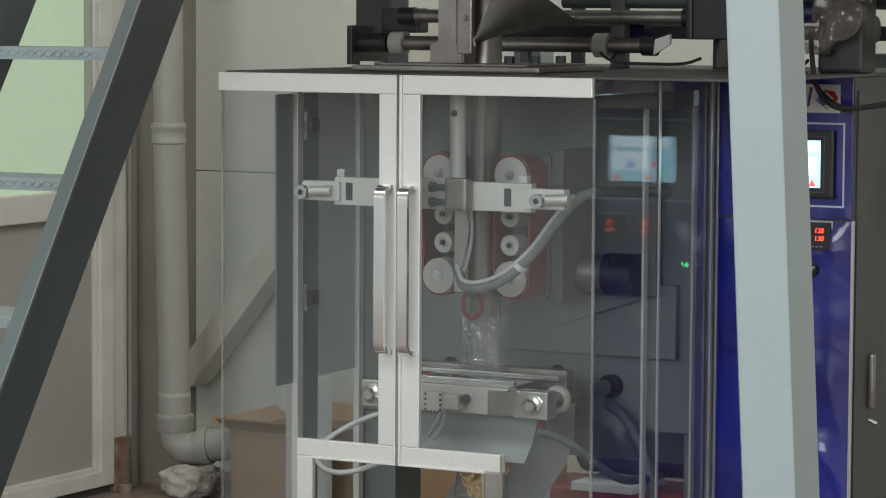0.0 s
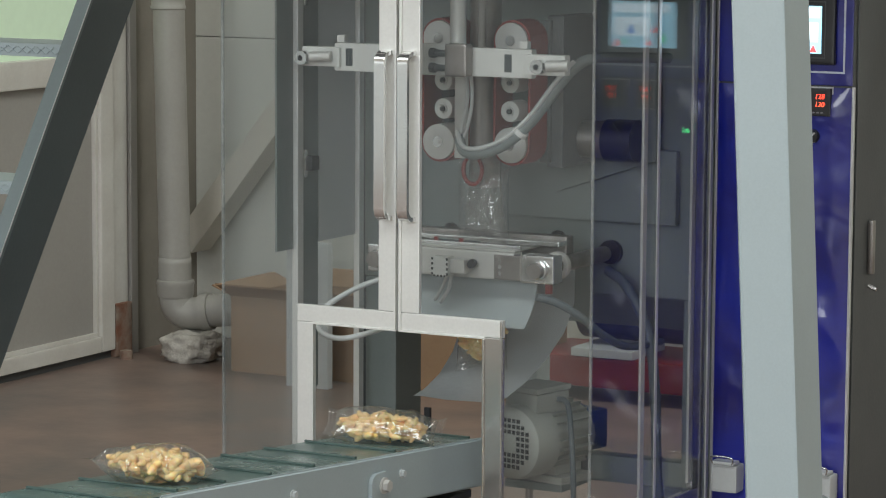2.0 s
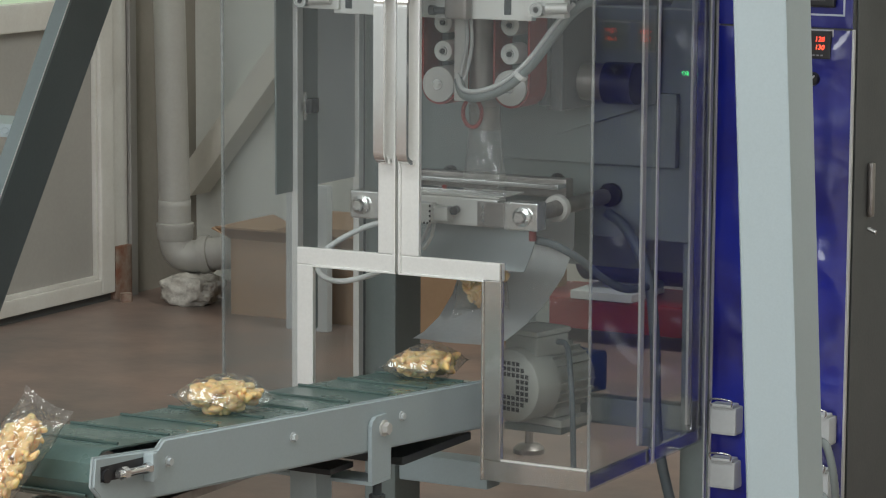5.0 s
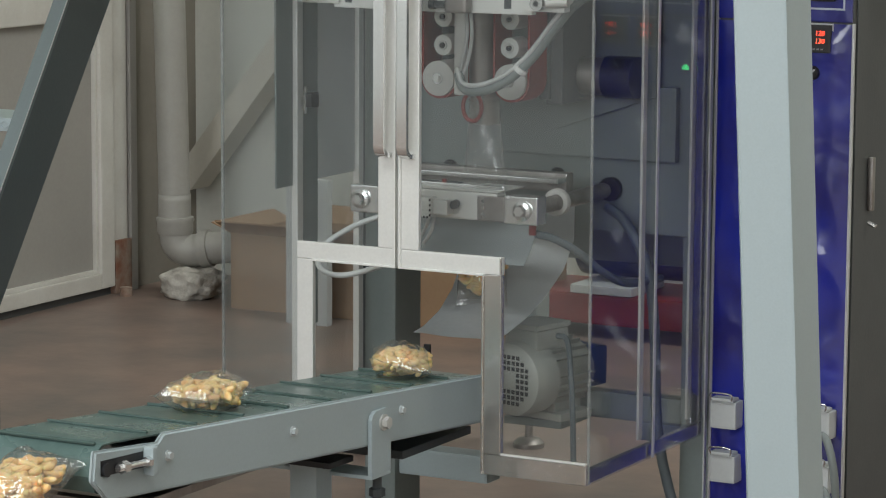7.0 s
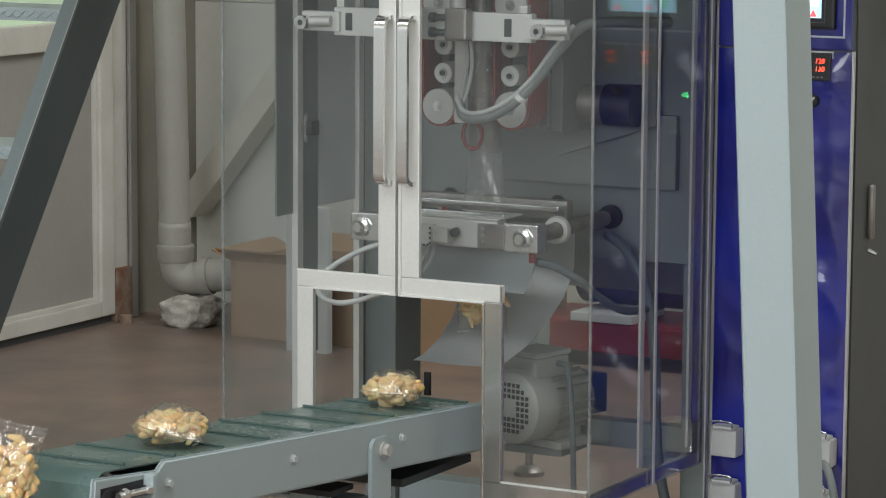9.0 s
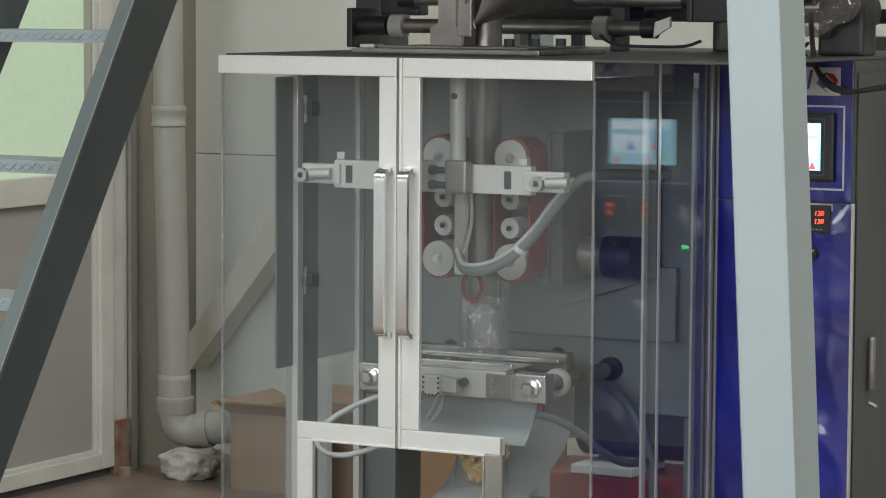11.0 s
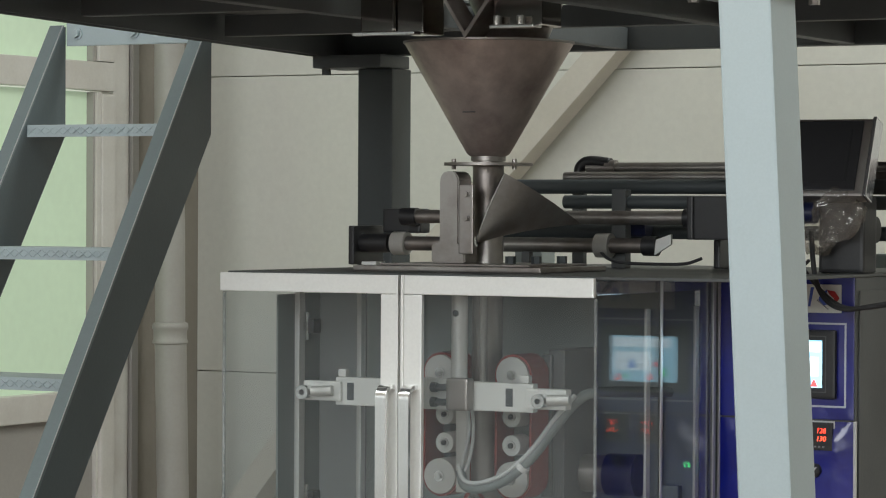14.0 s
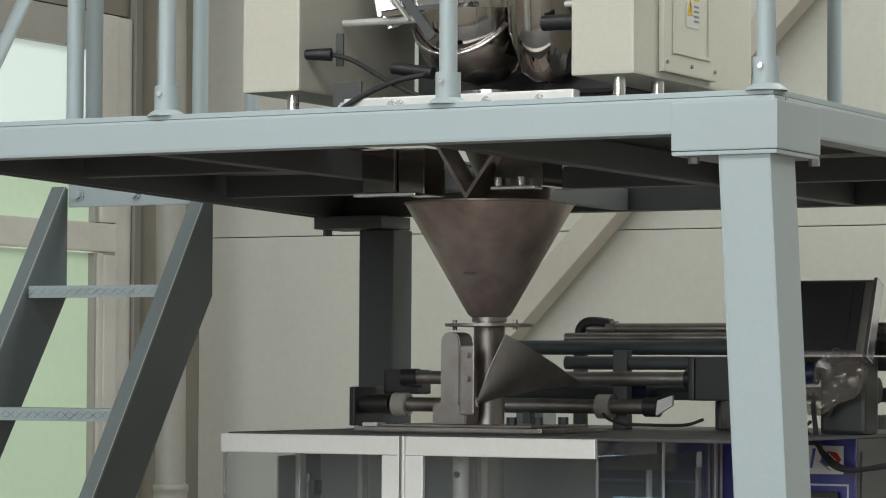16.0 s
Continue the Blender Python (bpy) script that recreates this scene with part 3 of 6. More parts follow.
def guard_post(x, y, top=3.3, r=0.0165, socket=True):
    t = thing("railing_post", (x, y, ZT + 0.008), "pale blue-grey round railing post in a bolted socket", "railing post", "railing posts of the platform")
    part("tube", rod((x, y, ZT + 0.008), (x, y, top), r, n=20), PAINT, t, smooth=True)
    if socket:
        part("socket", rod((x, y, ZT + 0.0085), (x, y, ZT + 0.066), r * 1.4, n=20), PAINT, t, smooth=True)
        part("weld", lathe([(r * 2.3, 0.0), (r * 2.0, 0.006), (r * 1.4, 0.012)], (x, y, ZT + 0.0085), 16), PAINT, t, smooth=True)
        part("screw", rod((x, y - r * 1.3, ZT + 0.05), (x, y - r * 1.7, ZT + 0.05), 0.005, n=8), BRIGHT, t)
    return t


for gx, gy in ((-0.653, -0.522), (-0.048, -0.522), (0.565, -0.522)):
    guard_post(gx, gy)
for gx, gy in ((-1.253, 0.02), (-1.267, 0.11), (-1.353, 0.66), (-1.52, 1.15), (-0.137, 1.62)):
    guard_post(gx, gy, r=0.0185, socket=False)
rail = single("railing", tube([(-0.653, -0.522, 3.3), (-0.05, -0.522, 3.3), (0.565, -0.522, 3.3)], 0.0165, 14), PAINT, "pale blue-grey round top rail of the platform", "railing")
hr = thing("handrail", (-1.98, 0.30, 1.1), "pale blue-grey round ladder handrail on a post", "handrail")
part("rail", rod((-1.98, 0.28, 1.857), (-1.98, 1.02, 2.92), 0.018, n=16), PAINT, hr, smooth=True)
part("post", rod((-1.972, 0.34, 1.17), (-1.98, 0.34, 1.94), 0.016, n=16), PAINT, hr, smooth=True)

# ladder with chequered treads beside the platform
ladder = thing("ship_ladder", (-1.77, 0.3, 0), "slate grey steel ladder with chequered treads against the platform", "ladder")


def stringer(x):
    # web plate with an upright cut at its head, flange along its front edge
    def y_at(z):
        return 0.965 - (2.13 - z) * 0.652
    web = [(0.978, 2.160), (0.972, 2.160), (y_at(0.02) + 0.004, 0.02), (y_at(0.02) + 0.145, 0.02), (0.978, 1.885)]
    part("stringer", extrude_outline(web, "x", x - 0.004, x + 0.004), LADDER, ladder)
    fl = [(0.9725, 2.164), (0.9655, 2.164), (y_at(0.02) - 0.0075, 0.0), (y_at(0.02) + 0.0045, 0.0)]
    part("flange", extrude_outline(fl, "x", x - 0.036, x + 0.0042), LADDERLIT, ladder, "slate grey front flange in a lit tone")
    part("worn_edge", beam((x + 0.0036, 0.9655, 2.163), (x + 0.0036, y_at(0.02) - 0.0075, 0.004), 0.0022, 0.0022), SILVER, ladder, "bare metal worn edge")


stringer(-1.525)
stringer(-1.964)
part("head_plate", box(-1.959, -1.530, 0.9785, 0.9905, 2.112, 2.172, 0.004), PAINT, ladder)
for bx in (-1.925, -1.752):
    part("bolt", bolt_y(bx, 0.9785, 2.143, 0.012), PAINT, ladder)
for k in range(6):
    z = 1.906 - k * 0.3005
    y = 0.965 - (2.13 - z) * 0.652
    tread = part("tread", box(-1.985, -1.556, y + 0.002, y + 0.16, z - 0.004, z + 0.002), PAINT, ladder, "chequer plate tread")
    part("tread_lip", box(-1.985, -1.556, y - 0.002, y + 0.002, z - 0.028, z + 0.002, 0.001), PAINT, tread)
    bm = bmesh.new()
    for i in range(16):
        cx = -1.972 + i * 0.0268
        for s in (-1, 1):
            beam((cx - 0.011, y - 0.003, z - 0.013 - s * 0.008), (cx + 0.011, y - 0.003, z - 0.013 + s * 0.008), 0.0015, 0.003, up=(0, 1, 0), bm=bm)
    part("chequer_ribs", bm, PAINT, tread)

# ---- the packaging machine ----
mach = thing("packaging_machine", (-0.43, 0.4, 0), "vertical bagging machine with clear guard doors and grey body", "packaging machine")
EW, ZE0, ZE1, YS = 0.857, 0.381, 1.571, 0.575
ALUPOL = material("polished_aluminium_profile", (0.72, 0.71, 0.68), 0.22, 0.92, second=(0.58, 0.55, 0.50), scale=4, amount=0.7, grain=160, bump=0.015)
MIRRORALU = material("polished_aluminium", (0.60, 0.60, 0.62), 0.14, 0.9, scale=6, amount=0.4, grain=200, bump=0.01)


def guard_door(side):
    """Half of the front guard: a bent clear sheet with an aluminium frame round its inner edge."""
    if side < 0:
        out = [(-EW, ZE0), (-0.666, ZE0), (-0.666, 0.823), (-0.430, 0.823), (-0.430, ZE1 - 0.004), (-EW, ZE1 - 0.004)]
    else:
        out = [(-0.001, ZE0), (-0.001, ZE1 - 0.004), (-0.426, ZE1 - 0.004), (-0.426, 0.823), (-0.190, 0.823), (-0.190, ZE0)]
    pane = part("guard_door", extrude_outline(out, "y", 0.004, 0.008), ACRYLIC, mach, "clear acrylic guard door with an aluminium frame")
    xs = -EW if side < 0 else -0.004
    part("bend_edge", box(xs - 0.0006, xs + 0.0046, 0.0030, 0.0090, ZE0, 1.531, 0.001), EDGE, pane, "pale bent edge of the clear sheet")
    ys = 0.286 if side < 0 else 0.303
    part("wing", box(xs, xs + 0.004, 0.0085, ys, ZE0, ZE1 - 0.004), ACRYLIC if side < 0 else SMOKED, pane)
    def member(a, b, c, d, mat_=ALU):
        part("frame_member", box(a, b, -0.008, 0.0035, c, d, 0.002), mat_, pane)
    if side < 0:
        member(-EW, -0.4315, 1.533, ZE1)
        member(-0.474, -0.4315, 0.8235, 1.5325)
        member(-0.666, -0.4315, 0.788, 0.823)
        member(-0.666, -0.630, ZE0, 0.7875)
        part("lip", box(-0.630, -0.626, -0.012, 0.0, ZE0, 0.784, 0.001), ALU, pane)
        part("lip", box(-0.630, -0.4315, -0.012, 0.0, 0.784, 0.788, 0.001), ALU, pane)
        part("lip", box(-0.4375, -0.4315, -0.013, -0.0083, 0.788, ZE1, 0.001), ALU, pane)
    else:
        member(-0.4255, -0.001, 1.533, ZE1)
        member(-0.4255, -0.380, 0.8235, 1.5325)
        member(-0.4255, -0.190, 0.788, 0.823)
        member(-0.230, -0.190, 0.4235, 0.7875, ALUPOL)
        member(-0.230, -0.001, ZE0, 0.423, ALUPOL)
        part("lip", box(-0.234, -0.230, -0.012, 0.0, ZE0, 0.784, 0.001), ALUPOL, pane)
        part("lip", box(-0.190, -0.001, -0.010, 0.0, 0.4232, 0.4262, 0.001), ALU, pane)
        part("lip", box(-0.4255, -0.230, -0.012, 0.0, 0.784, 0.788, 0.001), ALU, pane)
        part("lip", box(-0.194, -0.190, -0.012, -0.0083, 0.4265, 0.823, 0.001), ALUPOL, pane)
        part("lip", box(-0.4255, -0.4195, -0.013, -0.0083, 0.788, ZE1, 0.001), ALU, pane)
    # bow handle of flat bar
    hx = -0.452 if side < 0 else -0.399
    z0, z1 = 1.010, 1.352
    w = 0.0115
    def bow(d, r):
        """Side outline of the bow, d metres before the door, with round bends."""
        pts = [(-0.008, z1 - (0.047 - d))]
        for i in range(9):
            q = math.pi / 2 * i / 8
            pts.append((-d + r - r * math.sin(q), z1 - (0.047 - d) - r + r * math.cos(q)))
        return pts + [(y, z0 + z1 - z) for y, z in pts[::-1]]
    outer, inner = bow(0.047, 0.026), bow(0.038, 0.017)[::-1]
    bm = bmesh.new()
    ring = outer + inner
    va = [bm.verts.new((hx - w, y, z)) for y, z in ring]
    vb = [bm.verts.new((hx + w, y, z)) for y, z in ring]
    m = len(outer)
    for i in range(m - 1):
        j = len(ring) - 1 - i
        bm.faces.new((va[i], va[i + 1], va[j - 1], va[j]))
        bm.faces.new((vb[i], vb[j], vb[j - 1], vb[i + 1]))
    for i in range(len(ring)):
        bm.faces.new((va[i], vb[i], vb[(i + 1) % len(ring)], va[(i + 1) % len(ring)]))
    bmesh.ops.recalc_face_normals(bm, faces=bm.faces)
    part("handle", bm, HANDLE, pane, "bright metal bow handle", smooth=True)


guard_door(-1)
guard_door(1)

# fixed side guards with aluminium frames
for xs, nm in ((-0.004, "side_guard"), (-EW, "side_guard")):
    xe = xs + 0.004
    sg = part(nm, box(xs, xe, 0.308, YS, ZE0, ZE1 - 0.004), SMOKED if xs > -0.1 else ACRYLIC, mach, "clear fixed side guard with aluminium frame")
    d0, d1 = (xs - 0.014, xs - 0.001)
    if xs > -0.1:
        part("stile", box(d1 - 0.006, d1, 0.249, 0.268, ZE0 + 0.045, ZE1 - 0.066, 0.002), ALUDULL, sg)
        part("stile", box(d0, d1, 0.515, 0.572, ZE0 + 0.03, ZE1 - 0.03, 0.002), MIRRORALU, sg)
        part("stile", box(d1 - 0.006, d1, 0.494, 0.512, ZE0 + 0.045, ZE1 - 0.066, 0.002), ALUDULL, sg)
        part("rail", box(d0, d1, 0.012, 0.572, ZE1 - 0.034, ZE1 - 0.006, 0.002), MIRRORALU, sg)
        part("rail", box(d0, d1, 0.012, 0.572, ZE0 + 0.001, ZE0 + 0.028, 0.002), MIRRORALU, sg)
        part("edge_strip", box(xe + 0.0005, xe + 0.003, 0.301, 0.311, ZE0, ZE1, 0.0006), SILVER, sg)
        part("edge_strip", box(xe + 0.0005, xe + 0.004, YS - 0.008, YS + 0.004, ZE0 - 0.2, ZE1, 0.0006), SILVER, sg)
    else:
        d0, d1 = (xe + 0.001, xe + 0.014)
        part("stile", box(d0, d0 + 0.015, 0.276, 0.300, ZE0, ZE1 - 0.045, 0.002), ALU, sg)
        part("stile", box(d0, d0 + 0.015, 0.541, 0.562, ZE0 + 0.02, ZE1 - 0.045, 0.002), ALU, sg)
        part("stile", box(d0, d1 - 0.004, 0.302, 0.372, ZE0 + 0.2, ZE1 - 0.05, 0.002), MACHINE, sg)
        part("side_plate", box(d0, d1 - 0.006, 0.376, 0.536, 0.90, ZE1 - 0.05, 0.002), PALEPLATE, sg)
        # plain upright grey strip on the guard's inner face
        part("switch_cover", box(d0, d1 - 0.008, 0.206, 0.274, 0.895, 1.520, 0.002), MACHINE, sg)
    for zz in (1.450, 1.078) if xs < -0.1 else ():
        hinge = part("hinge", box(xs - 0.004, xe + 0.030, 0.312, 0.345, zz - 0.016, zz + 0.016, 0.004), BLACK, sg)
        part("hinge_block", box(xe + 0.002, xe + 0.016, 0.290, 0.3115, zz - 0.011, zz + 0.011, 0.002), WHITEMETAL, sg, "small pale hinge block")
        part("hinge_pin", rod((xe + 0.012, 0.312, zz - 0.03), (xe + 0.012, 0.312, zz + 0.03), 0.006, n=12), BRIGHT, sg)

# body
# Top plate's reach and the panel behind are added to shade the floor.
part("top_plate", box(-EW + 0.006, 0.306, 0.012, 1.30, ZE1 - 0.0035, ZE1 + 0.003, 0.002), CABINET, mach)
part("rear_panel", box(-EW + 0.08, 0.0, 1.285, 1.298, 0.62, ZE1 - 0.005, 0.002), MACHINE, mach)
part("back_plate", box(-EW, -0.003, 0.600, 0.612, 0.80, ZE1 - 0.005, 0.002), MACHINE, mach)
part("back_plate_fold", box(-0.50, -0.08, 0.578, 0.599, 0.96, 1.12, 0.004), MACHINE, mach)
part("inner_side_plate", extrude_outline([(-0.36, 1.02), (-0.12, 1.10), (-0.12, 1.53), (-0.36, 1.53)], "y", 0.560, 0.577), MACHINE, mach)
part("leg", box(-0.855, -0.775, 0.60, 0.72, 0.0, 0.798, 0.006), MACHINE, mach)
part("leg", box(-0.075, -0.005, 0.614, 0.70, 0.0, 0.798, 0.006), MACHINE, mach)
part("leg", box(-0.075, -0.005, 1.20, 1.28, 0.0, ZE1 - 0.005, 0.006), MACHINE, mach)
part("side_panel", box(-EW, -EW + 0.006, 0.73, 1.19, 0.80, ZE1 - 0.005, 0.002), MACHINE, mach)
part("base_beam", box(-0.773, -0.545, 0.614, 0.68, 0.20, 0.262, 0.006), PAINT, mach)
part("rear_beam", box(-0.45, -0.077, 1.22, 1.28, 0.20, 0.262, 0.006), PAINT, mach)

# film drive: two red belts on pulleys beside the forming tube
TX, TY = -0.430, 0.370
part("forming_tube", rod((TX, TY, 1.045), (TX, TY, 1.805), 0.033, n=32), STEEL, mach, "stainless forming tube", smooth=True)
part("film_collar_guide", rod((TX + 0.012, TY - 0.04, 1.34), (TX + 0.012, TY - 0.04, 1.56), 0.008, n=14), ALUDULL, mach, smooth=True)


def film_drive(x, s):
    y0, y1, r = 0.300, 0.385, 0.038
    t = part("belt_bracket", box(x - 0.012 + s * 0.035, x + 0.012 + s * 0.035, 0.390, 0.470, 1.10, 1.40, 0.004), CABINET, mach)
    # endless belt round the upper and lower pulleys
    ring = []
    for i in range(13):
        a = math.pi * i / 12
        ring.append((math.cos(a), math.sin(a), 1))
    outl = [(x + (r + 0.005) * c, 1.360 + (r + 0.005) * q) for c, q, _ in ring] + [(x - (r + 0.005) * c, 1.142 - (r + 0.005) * q) for c, q, _ in ring]
    inl = [(x + r * c, 1.360 + r * q) for c, q, _ in ring] + [(x - r * c, 1.142 - r * q) for c, q, _ in ring]
    bm = bmesh.new()
    o0 = [bm.verts.new((a, y0 + 0.006, b)) for a, b in outl]
    o1 = [bm.verts.new((a, y1, b)) for a, b in outl]
    i0 = [bm.verts.new((a, y0 + 0.006, b)) for a, b in inl]
    i1 = [bm.verts.new((a, y1, b)) for a, b in inl]
    n = len(outl)
    for k in range(n):
        j = (k + 1) % n
        for q in ((o0[k], o1[k], o1[j], o0[j]), (i0[k], i0[j], i1[j], i1[k]), (o0[k], o0[j], i0[j], i0[k]), (o1[k], i1[k], i1[j], o1[j])):
            bm.faces.new(q)
    bmesh.ops.recalc_face_normals(bm, faces=bm.faces)
    part("drive_belt", bm, REDBELT, mach, "red rubber film drive belt")
    for zz in (1.360, 1.142):
        p = part("pulley", rod((x, y0, zz), (x, y1 - 0.004, zz), r - 0.0008, n=36), WHITEMETAL, mach, "pale metal pulley", smooth=True)
        bm = rod((x, y0 - 0.004, zz), (x, y0 - 0.0005, zz), 0.011, n=20)
        rod((x, y0 - 0.010, zz), (x, y0 - 0.0042, zz), 0.0065, n=6, bm=bm)
        part("pulley_bolt", bm, BRIGHT, p)
    for zz in (1.272, 1.212):
        p = part("idler", lathe([(0.006, -0.002), (0.010, -0.004), (0.010, 0.0), (0.021, 0.0), (0.022, 0.002), (0.022, 0.05)], (x - s * 0.006, y0 + 0.01, zz), 28, axis="y"), WHITEMETAL, mach, "small pale idler wheel", smooth=True)
        part("idler_bore", rod((x - s * 0.006, y0 + 0.004, zz), (x - s * 0.006, y0 + 0.012, zz), 0.0055, n=14), BLACK, p)


film_drive(-0.505, -1)
film_drive(-0.335, 1)
part("drive_mount", box(-0.300, -0.262, 0.40, 0.60, 1.09, 1.41, 0.004), CABINET, mach)
part("drive_motor", rod((-0.26, 0.50, 1.145), (-0.205, 0.50, 1.145), 0.040, n=28), STEEL, mach, "bronze-toned motor end", smooth=True)
part("drive_motor", rod((-0.204, 0.50, 1.145), (-0.135, 0.50, 1.145), 0.045, n=28), NAVY, mach, "dark blue motor body", smooth=True)

# upper sealing holder: crossbar with clamps and a vertical heating bar
YB = 0.10
cb = part("crossbar", box(-0.642, -0.185, YB, YB + 0.022, 1.298, 1.356, 0.003), WHITEMETAL, mach, "white coated crossbar with slots")
for xa, xb in ((-0.715, -0.625), (-0.200, -0.108)):
    part("end_clamp", box(xa, xb, YB - 0.008, YB + 0.018, 1.306, 1.347, 0.004), WHITEMETAL, cb)
for xr in (-0.703, -0.158):
    bm = rod((xr, YB - 0.035, 1.324), (xr, YB + 0.04, 1.324), 0.0145, n=24)
    part("clamp_pin", bm, BRIGHT, cb, smooth=True)
    part("clamp_bore", rod((xr, YB - 0.0358, 1.324), (xr, YB - 0.0340, 1.324), 0.006, n=14), BLACK, cb)
    part("pin_sleeve", rod((xr + 0.016, YB - 0.02, 1.326), (xr + 0.062, YB - 0.014, 1.328), 0.011, n=18), ALUDULL, cb, smooth=True)
for xr in (-0.628, -0.205):
    part("set_screw", box(xr - 0.009, xr + 0.009, YB + 0.002, YB + 0.018, 1.3565, 1.372, 0.002), WHITEMETAL, cb)
for xr in (-0.606, -0.238):
    part("slot", box(xr - 0.008, xr + 0.008, YB - 0.0012, YB - 0.0002, 1.309, 1.345, 0.0004), DARKSTEEL, cb)
part("clamp_block", box(-0.367, -0.317, YB - 0.030, YB - 0.0005, 1.298, 1.364, 0.006), STEEL, cb, "dull steel clamp block")
for zz in (1.314, 1.344):
    part("clamp_bolt", rod((-0.392, YB - 0.021, zz), (-0.3675, YB - 0.021, zz), 0.007, n=8), DARKSTEEL, cb)
    part("clamp_bolt", rod((-0.404, YB - 0.021, zz), (-0.392, YB - 0.021, zz), 0.010, n=8), DARKSTEEL, cb)
part("clamp_ear", box(-0.436, -0.3675, YB - 0.012, YB - 0.0005, 1.298, 1.362, 0.003), WHITEMETAL, cb)
part("heater_rod", rod((-0.376, YB + 0.045, 1.30), (-0.376, YB + 0.045, 1.568), 0.0165, n=24), WHITEMETAL, mach, "pale vertical tube", smooth=True)
part("rod_screw", rod((-0.376, YB + 0.030, 1.492), (-0.376, YB + 0.0265, 1.492), 0.007, n=8), DARKSTEEL, mach)
part("heater_plate", box(-0.424, -0.398, YB + 0.12, YB + 0.135, 1.118, 1.300, 0.003), WHITEMETAL, mach, "white coated vertical sealing plate")
part("hanger_cable", tube([(-0.388, YB + 0.10, 1.30), (-0.382, YB + 0.10, 1.25), (-0.392, YB + 0.10, 1.20), (-0.400, YB + 0.10, 1.16)], 0.004, 8), WHITECABLE, mach)
part("hanger_cable", tube([(-0.376, YB + 0.10, 1.30), (-0.372, YB + 0.10, 1.24), (-0.384, YB + 0.10, 1.18), (-0.398, YB + 0.10, 1.155)], 0.004, 8), WHITECABLE, mach)
hose = [(-0.402, YB + 0.10, 1.165), (-0.385, YB + 0.09, 1.137), (-0.345, YB + 0.08, 1.133), (-0.285, YB + 0.08, 1.155), (-0.225, YB + 0.08, 1.205), (-0.175, YB + 0.09, 1.272), (-0.140, YB + 0.11, 1.318), (-0.105, YB + 0.14, 1.335), (-0.02, YB + 0.30, 1.33)]
part("hose", tube(hose, 0.0108, 14), HOSE, mach, "grey-green ribbed hose")
part("hose_cable", tube([(x, y - 0.008, z + 0.012) for x, y, z in hose[:7]], 0.005, 8), WHITECABLE, mach)
part("cable_tie", rod((-0.252, YB + 0.08, 1.178), (-0.245, YB + 0.08, 1.186), 0.0155, n=16), PAPER, mach)
bm = bmesh.new()
tube([(-0.428 + 0.022 * math.sin(a), 0.31, 1.085 + 0.030 * math.cos(a)) for a in [i * math.tau / 12 for i in range(13)]], 0.0045, 8, bm=bm)
part("pull_ring", bm, REDBELT, mach, "red ring handle under the sealing plate")
# film hanging from the tube to the jaws
bm = bmesh.new()
rows_ = []
for i in range(15):
    t = i / 14
    z = 1.10 - t * 0.188
    wx, wy = 0.032 + 0.022 * t ** 1.5, 0.034 * (1 - t) + 0.003
    ring = []
    for k in range(60):
        a = k * math.tau / 60
        pleat = 0.0022 * (0.4 + t) * math.sin(9 * a + 2.0 * math.sin(4 * t)) + 0.0016 * math.sin(17 * a + 5 * t)
        ring.append(bm.verts.new((TX + 0.010 + (wx + pleat) * math.cos(a), TY - 0.018 + (wy + pleat) * math.sin(a), z)))
    rows_.append(ring)
for a, b in zip(rows_, rows_[1:]):
    for j in range(60):
        bm.faces.new((a[j], a[(j + 1) % 60], b[(j + 1) % 60], b[j]))
part("film_sleeve", bm, TUBEFILM, mach, "clear film sleeve hanging from the tube", smooth=True)

# cross sealing: fixed rear bar and guide rods; the front jaw slides on them
YJ, ZJ = 0.180, 0.893
for bx, bz in ((-0.634, 0.914), (-0.368, 0.913), (-0.249, 0.892)):
    part("plate_bore", lathe([(0.0, -0.001), (0.017, -0.001), (0.017, -0.004), (0.019, -0.004), (0.019, 0.0)], (bx, 0.5995, bz), 22, axis="y"), BLACK, mach, "dark bore in the back plate", smooth=True)
part("rear_bar", box(-0.600, -0.240, 0.380, 0.412, 0.908, 0.948, 0.004), STEEL, mach)
part("rear_bar_edge", box(-0.600, -0.240, 0.340, 0.3795, 0.930, 0.940, 0.002), BRIGHT, mach)
for xg in (-0.618, -0.238):
    part("guide_rod", rod((xg, 0.10 + 0.12, ZJ), (xg, 0.560, ZJ), 0.0165, n=24), STEEL, mach, "steel guide rod", smooth=True)
    part("rod_seal", lathe([(0.018, 0.0), (0.027, 0.0), (0.029, 0.003), (0.029, 0.014), (0.018, 0.014)], (xg, 0.325, ZJ), 28, axis="y"), ALUDULL, mach, "pale slide ring", smooth=True)
    part("rod_flange", rod((xg, 0.585, ZJ), (xg, 0.5985, ZJ), 0.026, n=24), BLACK, mach, smooth=True)
jaw = thing("sealing_jaw", (-0.43, YJ, ZJ), "steel cross-sealing jaw with large end bolts on guide rods", "sealing jaw")
part("jaw_bar", box(-0.560, -0.300, YJ, YJ + 0.040, ZJ - 0.028, ZJ + 0.030, 0.004), ALUDULL, jaw)
part("jaw_insert", box(-0.345, -0.282, YJ - 0.003, YJ + 0.03, ZJ - 0.027, ZJ + 0.025, 0.003), STEEL, jaw)
part("jaw_end", box(-0.645, -0.561, YJ - 0.006, YJ + 0.036, ZJ - 0.029, ZJ + 0.029, 0.003), BRIGHT, jaw)
part("jaw_end", box(-0.2815, -0.205, YJ - 0.006, YJ + 0.036, ZJ - 0.029, ZJ + 0.029, 0.003), BRIGHT, jaw)
